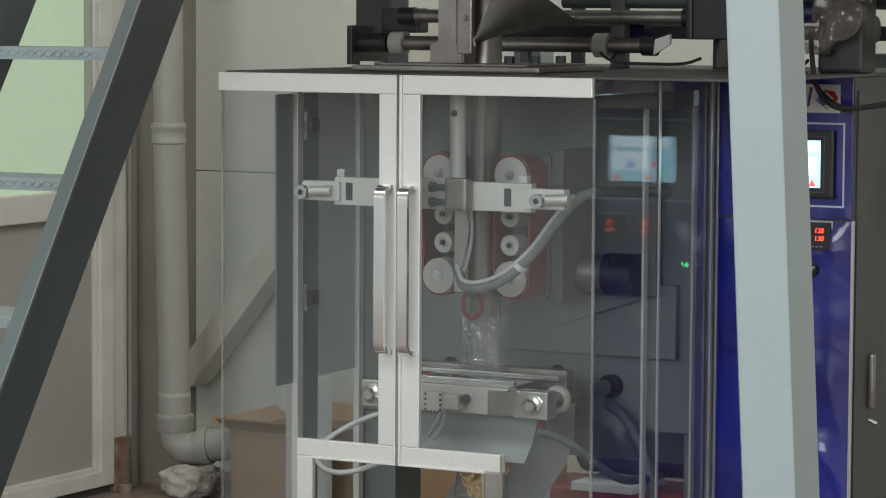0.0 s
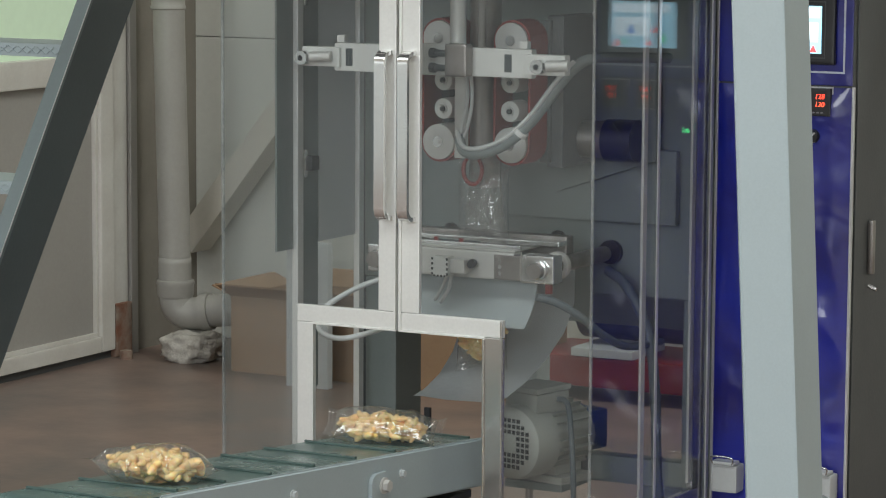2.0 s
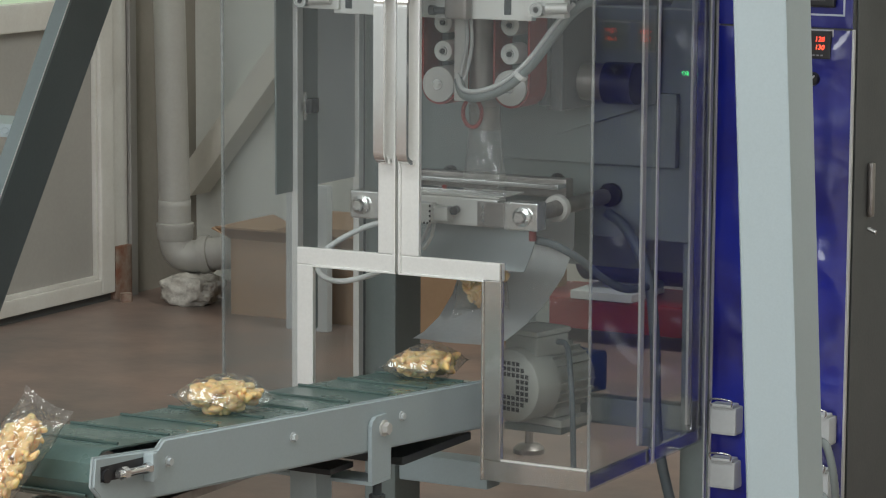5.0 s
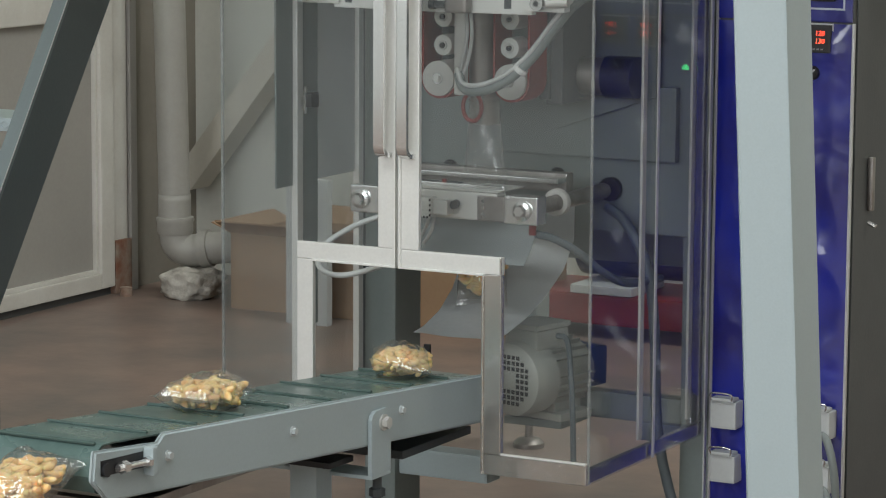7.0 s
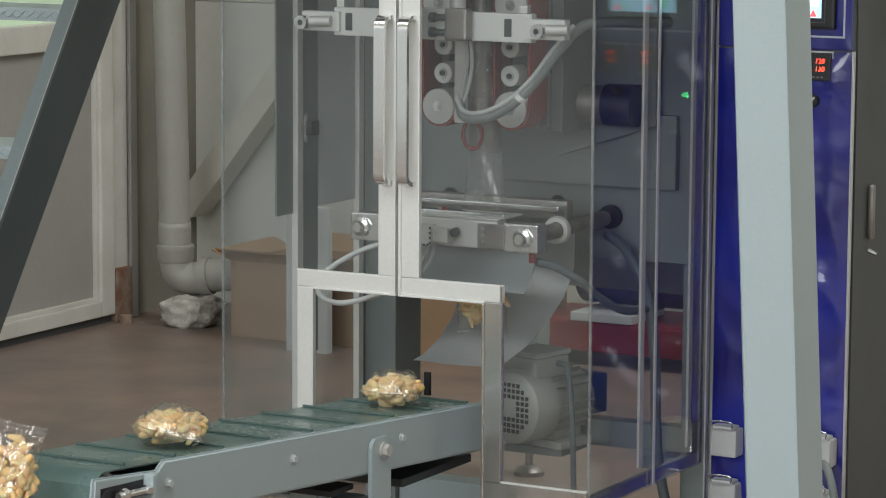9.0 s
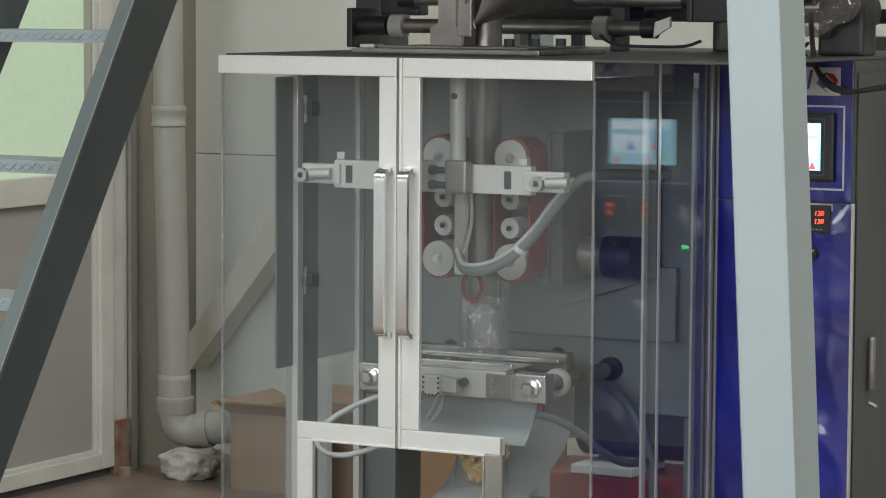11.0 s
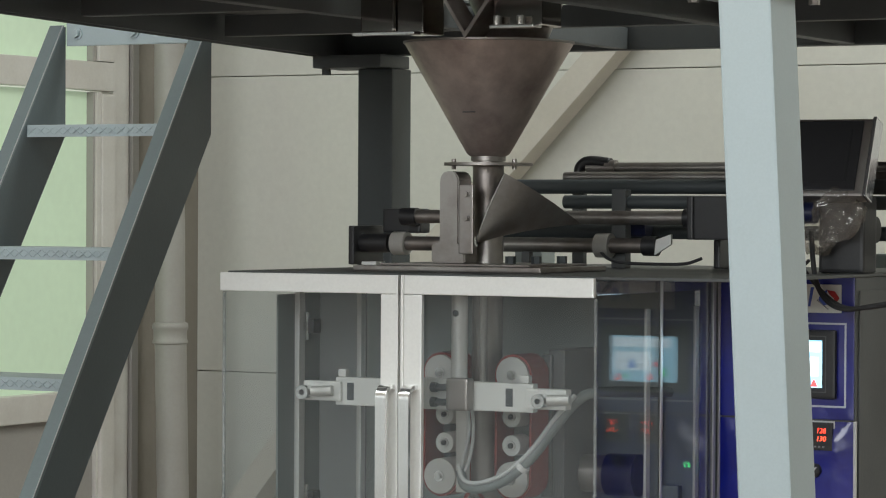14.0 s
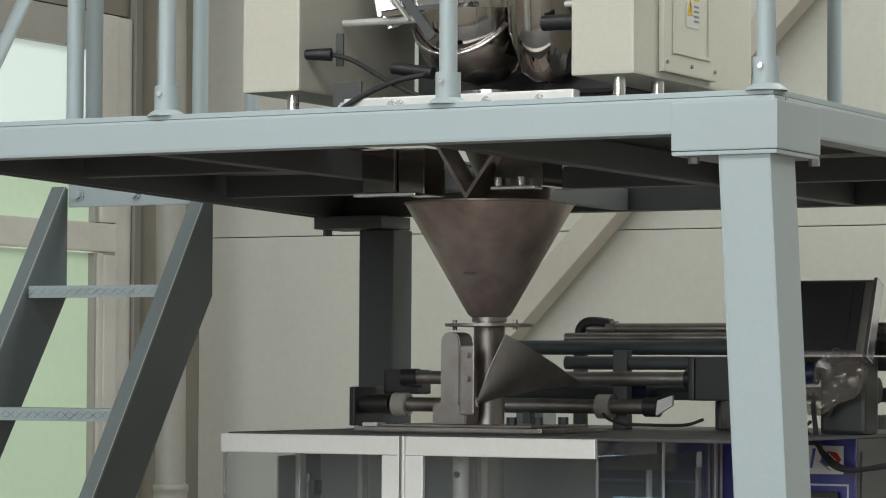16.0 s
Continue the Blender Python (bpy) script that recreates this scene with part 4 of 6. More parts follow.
for xg in (-0.618, -0.238):
    bm = lathe([(0.0, -0.020), (0.011, -0.020), (0.013, -0.016), (0.013, -0.010)], (xg, YJ - 0.006, ZJ), 6, axis="y")
    part("end_bolt", bm, BRIGHT, jaw)
    part("washer", lathe([(0.013, -0.010), (0.020, -0.008), (0.021, 0.0)], (xg, YJ - 0.006, ZJ), 28, axis="y"), BRIGHT, jaw, smooth=True)
part("knife_block", box(-0.472, -0.434, YJ - 0.040, YJ - 0.012, ZJ - 0.024, ZJ + 0.018, 0.003), WHITEMETAL, jaw)
part("knife_cylinder", box(-0.466, -0.400, YJ - 0.030, YJ - 0.001, ZJ - 0.018, ZJ + 0.013, 0.004), ALUDULL, jaw)
part("jaw_cover", box(-0.555, -0.300, YJ + 0.006, YJ + 0.12, ZJ + 0.031, ZJ + 0.034, 0.001), ALUDULL, jaw)
for kx in (-0.505, -0.445):
    part("spring_clip", tube([(kx - 0.03, YJ + 0.03, ZJ + 0.036), (kx, YJ + 0.04, ZJ + 0.043), (kx + 0.035, YJ + 0.06, ZJ + 0.040)], 0.0018, 6), DARKSTEEL, jaw)
    part("clip_screw", rod((kx, YJ + 0.04, ZJ + 0.0345), (kx, YJ + 0.04, ZJ + 0.048), 0.005, n=8), REDBELT, jaw)
for i in range(4):
    part("block_stud", box(-0.4725, -0.4685, YJ - 0.0412, YJ - 0.0402, ZJ - 0.021 + i * 0.0105, ZJ - 0.016 + i * 0.0105), BLACK, jaw)
    part("block_stud", box(-0.4375, -0.4335, YJ - 0.0412, YJ - 0.0402, ZJ - 0.021 + i * 0.0105, ZJ - 0.016 + i * 0.0105), BLACK, jaw)
    part("block_stud", box(-0.467 + i * 0.008, -0.463 + i * 0.008, YJ - 0.0412, YJ - 0.0402, ZJ - 0.0245, ZJ - 0.0205), BLACK, jaw)
part("jaw_nipple", rod((-0.388, YJ - 0.024, ZJ + 0.004), (-0.395, YJ, ZJ + 0.004), 0.009, n=14), BLACK, jaw)
for zz in (ZJ - 0.014, ZJ, ZJ + 0.014):
    part("jaw_screw", rod((-0.330, YJ - 0.006, zz), (-0.330, YJ - 0.001, zz), 0.004, n=10), BRIGHT, jaw)
part("jaw_top_edge", box(-0.560, -0.300, YJ + 0.028, YJ + 0.040, ZJ + 0.0305, ZJ + 0.042, 0.002), BRIGHT, jaw)
part("jaw_cable", tube([(-0.45, YJ - 0.01, ZJ - 0.020), (-0.462, YJ - 0.01, ZJ - 0.05), (-0.485, YJ, ZJ - 0.080)], 0.004, 8), WHITECABLE, jaw)
part("jaw_cable", tube([(-0.44, YJ - 0.01, ZJ - 0.020), (-0.448, YJ - 0.01, ZJ - 0.055), (-0.472, YJ, ZJ - 0.085)], 0.004, 8), WHITECABLE, jaw)
part("jaw_fitting", rod((-0.228, YJ + 0.02, ZJ - 0.030), (-0.228, YJ + 0.02, ZJ - 0.052), 0.008, n=12), REDPAINT, jaw, "small red fitting")
part("loop_cable", tube([(-0.560, 0.19, 0.865), (-0.63, 0.16, 0.835), (-0.685, 0.12, 0.790), (-0.675, 0.10, 0.752), (-0.620, 0.10, 0.740), (-0.540, 0.14, 0.765), (-0.49, 0.17, 0.80)], 0.006, 10), WHITECABLE, mach, "pale cable hanging in a loop")
part("air_hose", tube([(-0.225, 0.21, 0.842), (-0.192, 0.235, 0.830), (-0.155, 0.27, 0.800), (-0.130, 0.33, 0.755), (-0.115, 0.42, 0.72), (-0.110, 0.58, 0.71)], 0.0085, 12), CABLE, mach, "grey hose")
part("air_hose", tube([(-0.225, 0.55, 0.86), (-0.17, 0.53, 0.83), (-0.115, 0.52, 0.74), (-0.095, 0.52, 0.60), (-0.085, 0.53, 0.36), (-0.02, 0.55, 0.10)], 0.0115, 12), CABLE, mach, "grey hose")
part("air_hose", tube([(0.0, 0.66, 0.40), (0.012, 0.62, 0.25), (0.03, 0.60, 0.10), (0.05, 0.58, 0.01)], 0.010, 10), CABLE, mach, "grey hose")

# bag chute: bent sheet under the jaws
bm = bmesh.new()
prof = [(0.46, 0.86), (0.435, 0.79), (0.40, 0.73), (0.345, 0.678), (0.275, 0.640), (0.20, 0.618), (0.15, 0.611)]
n = 14
cols = []
for y, z in prof:
    cols.append([bm.verts.new((-0.515 + min(0.265, 0.195 + (z - 0.61) * 0.45) * j / n - (z - 0.61) * 0.16, y + 0.05 + 0.014 * math.cos(j / n * math.pi * 2), z + 0.004 * math.sin(j / n * math.pi))) for j in range(n + 1)])
for a, b in zip(cols, cols[1:]):
    for j in range(n):
        bm.faces.new((a[j], a[j + 1], b[j + 1], b[j]))
bmesh.ops.solidify(bm, geom=bm.faces[:], thickness=0.0015)
CHUTE = material("pale_sheet_steel", (0.68, 0.71, 0.72), 0.32, 0.25, second=(0.56, 0.59, 0.60), scale=5, grain=90, bump=0.02)
part("chute", bm, CHUTE, mach, "curved sheet steel bag chute", smooth=True)
lipf = [(0.300 - 0.060 * q ** 2, 0.868 - 0.100 * q) for q in [i / 10 for i in range(11)]]
part("upper_chute_plate", extrude_outline(lipf + [(y + 0.003, z) for y, z in lipf[::-1]], "x", -0.56, -0.268), MACHINELIGHT, mach, "bent sheet steel deflector", smooth=True)

# gear motor under the chute
mot = thing("gear_motor", (-0.35, 0.48, 0.39), "beige-grey electric motor with a slotted fan cover and terminal box", "motor")
MX, MY, MZ = -0.366, 0.400, 0.490
part("fan_cover", lathe([(0.0, -0.002), (0.068, -0.002), (0.078, 0.004), (0.081, 0.015), (0.081, 0.075)], (MX, MY, MZ), 36, axis="y"), MOTOR, mot, smooth=True)
bm = bmesh.new()
for i in range(-5, 6):
    for j in range(-5, 6):
        if 0.018 < math.hypot(i, j) * 0.0125 < 0.056:
            box(MX + i * 0.0125 - 0.0042, MX + i * 0.0125 + 0.0042, MY - 0.0035, MY - 0.0022, MZ + j * 0.0125 - 0.0042, MZ + j * 0.0125 + 0.0042, bm=bm)
part("fan_slots", bm, BLACK, mot, "square dark cooling slots")
part("housing", rod((MX, MY + 0.0755, MZ), (MX, MY + 0.21, MZ), 0.066, n=36), MOTOR, mot, smooth=True)
for i in range(22):
    a = i * math.tau / 22
    c, s_ = math.cos(a), math.sin(a)
    part("cooling_fin", beam((MX + 0.071 * c, MY + 0.08, MZ + 0.071 * s_), (MX + 0.071 * c, MY + 0.20, MZ + 0.071 * s_), 0.003, 0.013, up=(c, 0, s_)), MOTOR, mot)
part("terminal_box", box(MX - 0.04, MX + 0.05, MY + 0.03, MY + 0.14, MZ + 0.060, MZ + 0.106, 0.008), MOTOR, mot)
part("terminal_lid", box(MX - 0.043, MX + 0.053, MY + 0.027, MY + 0.143, MZ + 0.1065, MZ + 0.119, 0.005), MOTOR, mot)
part("motor_cable", tube([(MX + 0.05, MY + 0.10, MZ + 0.09), (MX + 0.085, MY + 0.09, MZ + 0.085), (MX + 0.12, MY + 0.06, MZ + 0.03), (MX + 0.135, MY + 0.05, MZ - 0.06), (MX + 0.14, MY + 0.05, MZ - 0.20)], 0.0065, 10), CABLE, mot, "grey motor cable")
part("shaft_flange", rod((MX, MY + 0.2105, MZ), (MX, MY + 0.228, MZ), 0.060, n=36), GEARBLUE, mot, "blue gear flange", smooth=True)
part("gearbox", box(MX - 0.040, MX + 0.040, MY + 0.2285, MY + 0.29, MZ - 0.045, MZ + 0.045, 0.012), GEARBLUE, mot, "blue gearbox")
mot.matrix_basis = pose(-0.35, 0.48, 0.39, 0, 0, -13)
part("mount_foot", box(MX - 0.07, MX + 0.07, MY + 0.09, MY + 0.20, MZ - 0.098, MZ - 0.0805, 0.004), MOTOR, mot)
part("mount_foot", box(MX - 0.045, MX + 0.045, MY + 0.10, MY + 0.19, MZ - 0.080, MZ - 0.05, 0.004), MOTOR, mot)
single("motor_bracket", box(-0.44, -0.30, 0.49, 0.640, 0.374, 0.3915, 0.004), MACHINE, "grey motor mounting plate on the machine frame", "bracket")
single("bracket_arm", box(-0.44, -0.076, 0.642, 0.690, 0.375, 0.435, 0.006), MACHINE, "grey mounting arm on the machine frame", "bracket")

# rear film stand with levelling foot
stand = thing("film_stand", (-1.07, 1.85, 0), "grey film roll stand behind the machine on levelling feet", "roll stand")
part("foot", lathe([(0.0, 0.0), (0.042, 0.0), (0.042, 0.012), (0.030, 0.024), (0.012, 0.028)], (-1.065, 1.852, 0.0), 24), STEEL, stand, smooth=True)
part("foot_screw", rod((-1.065, 1.852, 0.02), (-1.065, 1.852, 0.15), 0.011, n=14), STEEL, stand, smooth=True)
part("upright", box(-1.105, -1.025, 1.81, 1.89, 0.13, 1.60, 0.005), MACHINE, stand)
part("upright", box(-0.10, -0.02, 1.81, 1.89, 0.0, 1.60, 0.005), MACHINE, stand)
part("crosspiece", box(-1.024, -0.101, 1.825, 1.875, 1.50, 1.56, 0.005), MACHINE, stand)

# ---- forming set and rollers on top of the machine ----
ZP = ZE1 + 0.0035
form = thing("forming_set", (-0.43, 0.37, ZP), "stainless forming shoulder, bracket and base plate on the machine top", "forming set")
part("base_plate", box(-0.655, -0.215, 0.19, 0.50, ZP, ZP + 0.011, 0.003), STEEL, form)
part("base_plate", box(-0.60, -0.25, 0.21, 0.48, ZP + 0.0115, ZP + 0.016, 0.002), STEEL, form)
br = [(-0.512, ZP + 0.017), (-0.432, ZP + 0.017), (-0.432, ZP + 0.055), (-0.447, ZP + 0.060), (-0.447, 1.765), (-0.452, 1.778), (-0.462, 1.783), (-0.478, 1.783), (-0.488, 1.778), (-0.493, 1.765), (-0.493, ZP + 0.060), (-0.512, ZP + 0.055)]
bm = extrude_outline(br, "y", 0.270, 0.330)
bmesh.ops.bevel(bm, geom=list(bm.edges), offset=0.003, segments=2, affect="EDGES")
part("bracket", bm, STEEL, form, "rounded upright bracket")
part("hinge_plate", box(-0.446, -0.412, 0.268, 0.276, 1.61, 1.755, 0.003), STEEL, form)
for zz in (1.685, 1.735):
    part("hinge_bolt", bolt_y(-0.427, 0.268, zz, 0.006), STEEL, form)
part("tube_neck", rod((TX, TY, 1.806), (TX, TY, 1.815), 0.037, n=32), STEEL, form, smooth=True)
part("neck_flange", rod((TX, TY, 1.796), (TX, TY, 1.802), 0.094, n=40), STEEL, form, smooth=True)
for bx in (-0.072, 0.072):
    part("flange_bolt", rod((TX + bx, TY - 0.02, 1.788), (TX + bx, TY - 0.02, 1.810), 0.005, n=8), STEEL, form)
# shoulder: sheet that sweeps from the front of the tube over to the back
A, B, C = Vector((-0.378, 0.345, 1.780)), Vector((-0.297, 0.550, 1.673)), Vector((-0.431, 0.310, 1.631))
D = Vector((-0.35, 0.42, 1.672))
bm = bmesh.new()
n = 12
g = []
for i in range(n + 1):
    u = i / n
    p0 = A.lerp(C, u)                                       # edge along the tube
    p1 = B.lerp(D, min(1, u * 1.0)).lerp(C, u * u)           # outer edge
    row = []
    for j in range(n + 1):
        w = j / n
        p = p0.lerp(p1, w)
        p += Vector((0.02, -0.04, 0.006)) * math.sin(w * math.pi) * (1 - u) * 0.9
        row.append(bm.verts.new(p))
    g.append(row)
for i in range(n):
    for j in range(n):
        bm.faces.new((g[i][j], g[i + 1][j], g[i + 1][j + 1], g[i][j + 1]))
bmesh.ops.remove_doubles(bm, verts=bm.verts, dist=0.0004)
bmesh.ops.solidify(bm, geom=bm.faces[:], thickness=0.002)
part("forming_shoulder", bm, STEEL, form, "swept steel forming shoulder", smooth=True)
part("shoulder_edge", tube([A, A.lerp(C, 0.5) + Vector((0, -0.006, 0)), C], 0.0014, 8), ALUDULL, form)
part("shoulder_tip", rod(C + Vector((-0.004, -0.006, 0.012)), C + Vector((0.004, -0.002, -0.006)), 0.011, 0.006, n=12), BRIGHT, form, smooth=True)
for bx, by in ((-0.34, 0.30), (-0.30, 0.34), (-0.28, 0.42)):
    part("plate_bolt", rod((bx, by, ZP + 0.0165), (bx, by, ZP + 0.032), 0.011, n=6), DARKSTEEL, form)
part("plate_pad", box(-0.640, -0.605, 0.20, 0.24, ZP + 0.0115, ZP + 0.019, 0.002), PAPER, form)

funnel = thing("funnel", (TX, TY, 1.816), "heat-tinted stainless steel funnel over the forming tube", "funnel")
part("cone", lathe([(0.038, 1.8155), (0.046, 1.822), (0.178, 2.052), (0.176, 2.052), (0.044, 1.824), (0.036, 1.8155)], (TX, TY, 0), 48), FUNNELST, funnel, smooth=True)
part("rim", lathe([(0.176, 2.0525), (0.181, 2.0525), (0.181, 2.057), (0.176, 2.057)], (TX, TY, 0), 48), STEEL, funnel, smooth=True)
part("scratch", box(-0.435, -0.405, TY - 0.1075, TY - 0.1065, 1.905, 1.907), DARKSTEEL, funnel)
chute2 = thing("discharge_chute", (TX, TY, 2.06), "polished steel discharge chute between weigher and funnel", "chute")
part("cone", lathe([(0.065, 2.058), (0.13, 2.21), (0.128, 2.21), (0.063, 2.058)], (TX + 0.055, TY + 0.02, 0), 32), STEEL, chute2, smooth=True)
V = [(-0.470, 2.175), (-0.462, 2.175), (-0.392, 2.068), (-0.312, 2.175), (-0.304, 2.175), (-0.392, 2.054)]
part("v_guide", extrude_outline(V, "y", 0.19, 0.27), STEEL, chute2)
part("hanger", box(-0.645, -0.565, 0.20, 0.26, 2.072, 2.166, 0.003), BOWL, chute2)
part("hanger", box(-0.564, -0.500, 0.21, 0.30, 2.068, 2.166, 0.003), BOWL, chute2)
part("hanger_lip", box(-0.648, -0.500, 0.17, 0.199, 2.064, 2.0715, 0.002), BRIGHT, chute2)
part("hanger", box(-0.335, -0.225, 0.21, 0.30, 2.078, 2.166, 0.003), BOWL, chute2)
part("hanger_lip", box(-0.325, -0.225, 0.17, 0.209, 2.072, 2.079, 0.002), BRIGHT, chute2)
part("wing_nut", rod((-0.318, 0.19, 2.08), (-0.318, 0.19, 2.098), 0.008, n=10), BRIGHT, chute2)
part("wing_nut", rod((-0.265, 0.19, 2.08), (-0.265, 0.19, 2.098), 0.008, n=10), BRIGHT, chute2)

rolls = thing("film_roller_frame", (-0.45, 0.85, ZP), "dark frame with steel film guide rollers behind the shoulder", "roller frame")
YR = 0.80
for xa, xb, z, r, m_, dy in ((-0.905, -0.232, 1.625, 0.0165, STEEL, 0.0), (-0.862, -0.140, 1.687, 0.0155, STEEL, 0.02), (-0.400, 0.62, 1.803, 0.0125, STEEL, 0.30),
                             (-0.60, 0.62, 1.757, 0.0165, DARKSTEEL, 0.12), (-0.46, 0.62, 1.780, 0.012, STEEL, 0.20), (-0.46, 0.62, 1.722, 0.0150, DARKSTEEL, 0.05),
                             (-0.70, 0.30, 1.655, 0.016, DARKSTEEL, 0.16)):
    sh = -0.50 * dy
    part("roller", rod((xa + sh, YR + dy, z), (xb, YR + dy, z), r, n=24), m_, rolls, smooth=True)
for xa, z, dy in ((-0.91, 1.625, 0), (-0.39, 1.625, 0)):
    part("roller_collar", rod((xa + 0.01, YR + dy, z), (xa + 0.045, YR + dy, z), 0.027, n=24), PVCPANEL, rolls, "cream plastic collar", smooth=True)
part("roller_end", rod((-0.985, YR, 1.625), (-0.91, YR, 1.625), 0.022, n=20), BLACK, rolls, smooth=True)
part("roller_end", rod((-0.265, YR, 1.625), (-0.232, YR, 1.625), 0.022, n=20), BLACK, rolls, smooth=True)
part("roller_end", rod((-0.89, YR + 0.02, 1.687), (-0.85, YR + 0.02, 1.687), 0.020, n=20), BLACK, rolls, smooth=True)
part("roller_end", rod((-0.175, YR + 0.02, 1.687), (-0.12, YR + 0.02, 1.687), 0.022, n=20), BLACK, rolls, smooth=True)
part("side_plate", box(-1.0, -0.985, YR - 0.04, YR + 0.10, ZP, 1.665, 0.004), BLACK, rolls)
part("end_bracket", box(-0.96, -0.86, YR + 0.05, YR + 0.10, 1.648, 1.705, 0.006), BLACK, rolls)
part("side_plate", box(-0.155, -0.140, YR - 0.02, YR + 0.22, 1.640, 1.735, 0.004), BLACK, rolls, "dark side plate")
part("plate_leg", box(-0.155, -0.140, YR + 0.13, YR + 0.22, ZP, 1.6395, 0.004), BLACK, rolls)
part("side_plate", box(-0.139, -0.045, YR - 0.02, YR + 0.05, 1.640, 1.735, 0.004), BLACK, rolls, "dark side plate")
part("arm", tube([(-0.57, YR + 0.30, 1.775), (-0.57, YR + 0.30, 1.80), (-0.555, YR + 0.30, 1.815), (-0.53, YR + 0.30, 1.817), (-0.49, YR + 0.30, 1.812)], 0.014, 12), BLACK, rolls)
part("arm_plate", box(-0.585, -0.555, YR + 0.29, YR + 0.31, ZP, 1.79, 0.004), CABINET, rolls)
part("arm_collar", rod((-0.50, YR + 0.30, 1.803), (-0.475, YR + 0.30, 1.803), 0.018, n=20), STEEL, rolls, smooth=True)
part("upright", box(-0.36, -0.325, YR + 0.03, YR + 0.06, ZP, 1.75, 0.003), CABINET, rolls)
part("upright", box(-0.50, -0.47, YR + 0.33, YR + 0.36, ZP, 1.76, 0.003), CABINET, rolls)
part("upright", box(-0.56, -0.54, YR - 0.02, YR + 0.0, ZP, 1.61, 0.003), CABINET, rolls)
part("sensor_arm", extrude_outline([(-0.200, 1.606), (-0.160, 1.630), (-0.160, 1.652), (-0.196, 1.640)], "y", YR - 0.09, YR - 0.082), WHITEMETAL, rolls)
part("cable", tube([(-0.36, 0.78, 1.61), (-0.34, 0.77, 1.597), (-0.30, 0.76, 1.588), (-0.22, 0.76, 1.586), (-0.14, 0.74, 1.588), (-0.10, 0.74, 1.60)], 0.0035, 8), RUBBER, rolls)
part("blue_knob", rod((-0.36, YR + 0.10, 1.665), (-0.30, YR + 0.10, 1.665), 0.022, n=18), NAVY, rolls, smooth=True)
part("cap", rod((0.24, YR + 0.02, 1.665), (0.27, YR + 0.02, 1.665), 0.028, n=20), BLACK, rolls, smooth=True)

# ---- control cabinet ----
cab = thing("control_cabinet", (0.155, 0.9, 0.12), "blue-fronted control cabinet with touch screen and charcoal sides", "control cabinet")
YF = 0.600
part("case", box(0.006, 0.305, YF + 0.006, 1.30, 0.10, ZE1 - 0.004, 0.004), CABINET, cab, "charcoal painted steel case")
bm = box(0.005, 0.303, YF + 0.002, YF + 0.0055, 0.12, 1.268)
grid_ = []
for i in range(31):
    col = []
    for j in range(116):
        u, v = i / 30, j / 115
        p = Vector((u * 0.298 * 7, v * 1.148 * 5, 3.1))
        rim = min(1, 8 * u, 8 * (1 - u), 30 * v, 30 * (1 - v))
        ridge = 1 - abs(noise.noise(p + 0.6 * noise.noise_vector(p * 0.7))) * 2.2
        d = max(0, 0.009 * ridge + 0.005 * noise.noise(p * 2.3) + 0.002 * noise.noise(p * 6)) * rim
        col.append(bm.verts.new((0.005 + u * 0.298, YF + 0.0018 - d, 0.12 + v * 1.148)))
    grid_.append(col)
for i in range(30):
    for j in range(115):
        bm.faces.new((grid_[i][j], grid_[i + 1][j], grid_[i + 1][j + 1], grid_[i][j + 1]))
part("front_panel", bm, BLUE, cab, "blue front under crumpled glossy protective film", smooth=True)
part("upper_front_panel", box(0.005, 0.303, YF, YF + 0.0055, 1.272, ZE1 - 0.002, 0.002), BLUE, cab, "blue enamel front")
part("edge_trim", box(0.3035, 0.308, YF - 0.001, YF + 0.010, 0.12, 1.27, 0.001), SILVER, cab)
part("edge_trim", box(-0.001, 0.0045, YF - 0.001, YF + 0.010, 0.12, ZE1, 0.001), SILVER, cab)
part("screen_bezel", box(0.062, 0.268, YF - 0.014, YF - 0.0005, 1.315, 1.458, 0.006), BLACK, cab)
scr = part("screen", box(0.086, 0.239, YF - 0.0152, YF - 0.0142, 1.338, 1.436), SCREEN, cab, "lit touch screen")
part("screen_area", box(0.10, 0.235, YF - 0.0160, YF - 0.0154, 1.412, 1.432), SCREENPALE, scr)
part("screen_area", box(0.145, 0.232, YF - 0.0160, YF - 0.0154, 1.362, 1.402), SCREENPALE, scr)
for xi, zi, m_, w_ in ((0.115, 1.358, SCREENGREEN, 0.010), (0.148, 1.348, SCREENRED, 0.007), (0.190, 1.375, SCREENBLUE, 0.011), (0.222, 1.346, SCREENRED, 0.008), (0.135, 1.375, SCREENRED, 0.007), (0.205, 1.35, SCREENGREEN, 0.006)):
    part("screen_icon", extrude_outline([(xi - w_, zi - w_ * 0.7), (xi + w_, zi - w_ * 0.7), (xi + w_ * 0.2, zi + w_), (xi - w_ * 0.2, zi + w_)], "y", YF - 0.0168, YF - 0.0162), m_, scr)


def border(x0, x1, z0, z1, w, y, mat_, parent, name="border_line"):
    bm = box(x0, x1, y - 0.001, y, z1 - w, z1)
    box(x0, x1, y - 0.001, y, z0, z0 + w, bm=bm)
    box(x0, x0 + w, y - 0.001, y, z0 + w, z1 - w, bm=bm)
    box(x1 - w, x1, y - 0.001, y, z0 + w, z1 - w, bm=bm)
    return part(name, bm, mat_, parent)


border(0.038, 0.287, 1.297, 1.473, 0.004, YF - 0.0003, PALEINK, cab)
border(0.078, 0.248, 1.328, 1.446, 0.002, YF - 0.0142, CABINET, cab, "bezel_groove")
plate = part("emblem_plate", box(0.10, 0.276, YF - 0.003, YF - 0.0004, 1.493, 1.552, 0.002), PAPER, cab, "white maker's plate with a blue and red emblem")
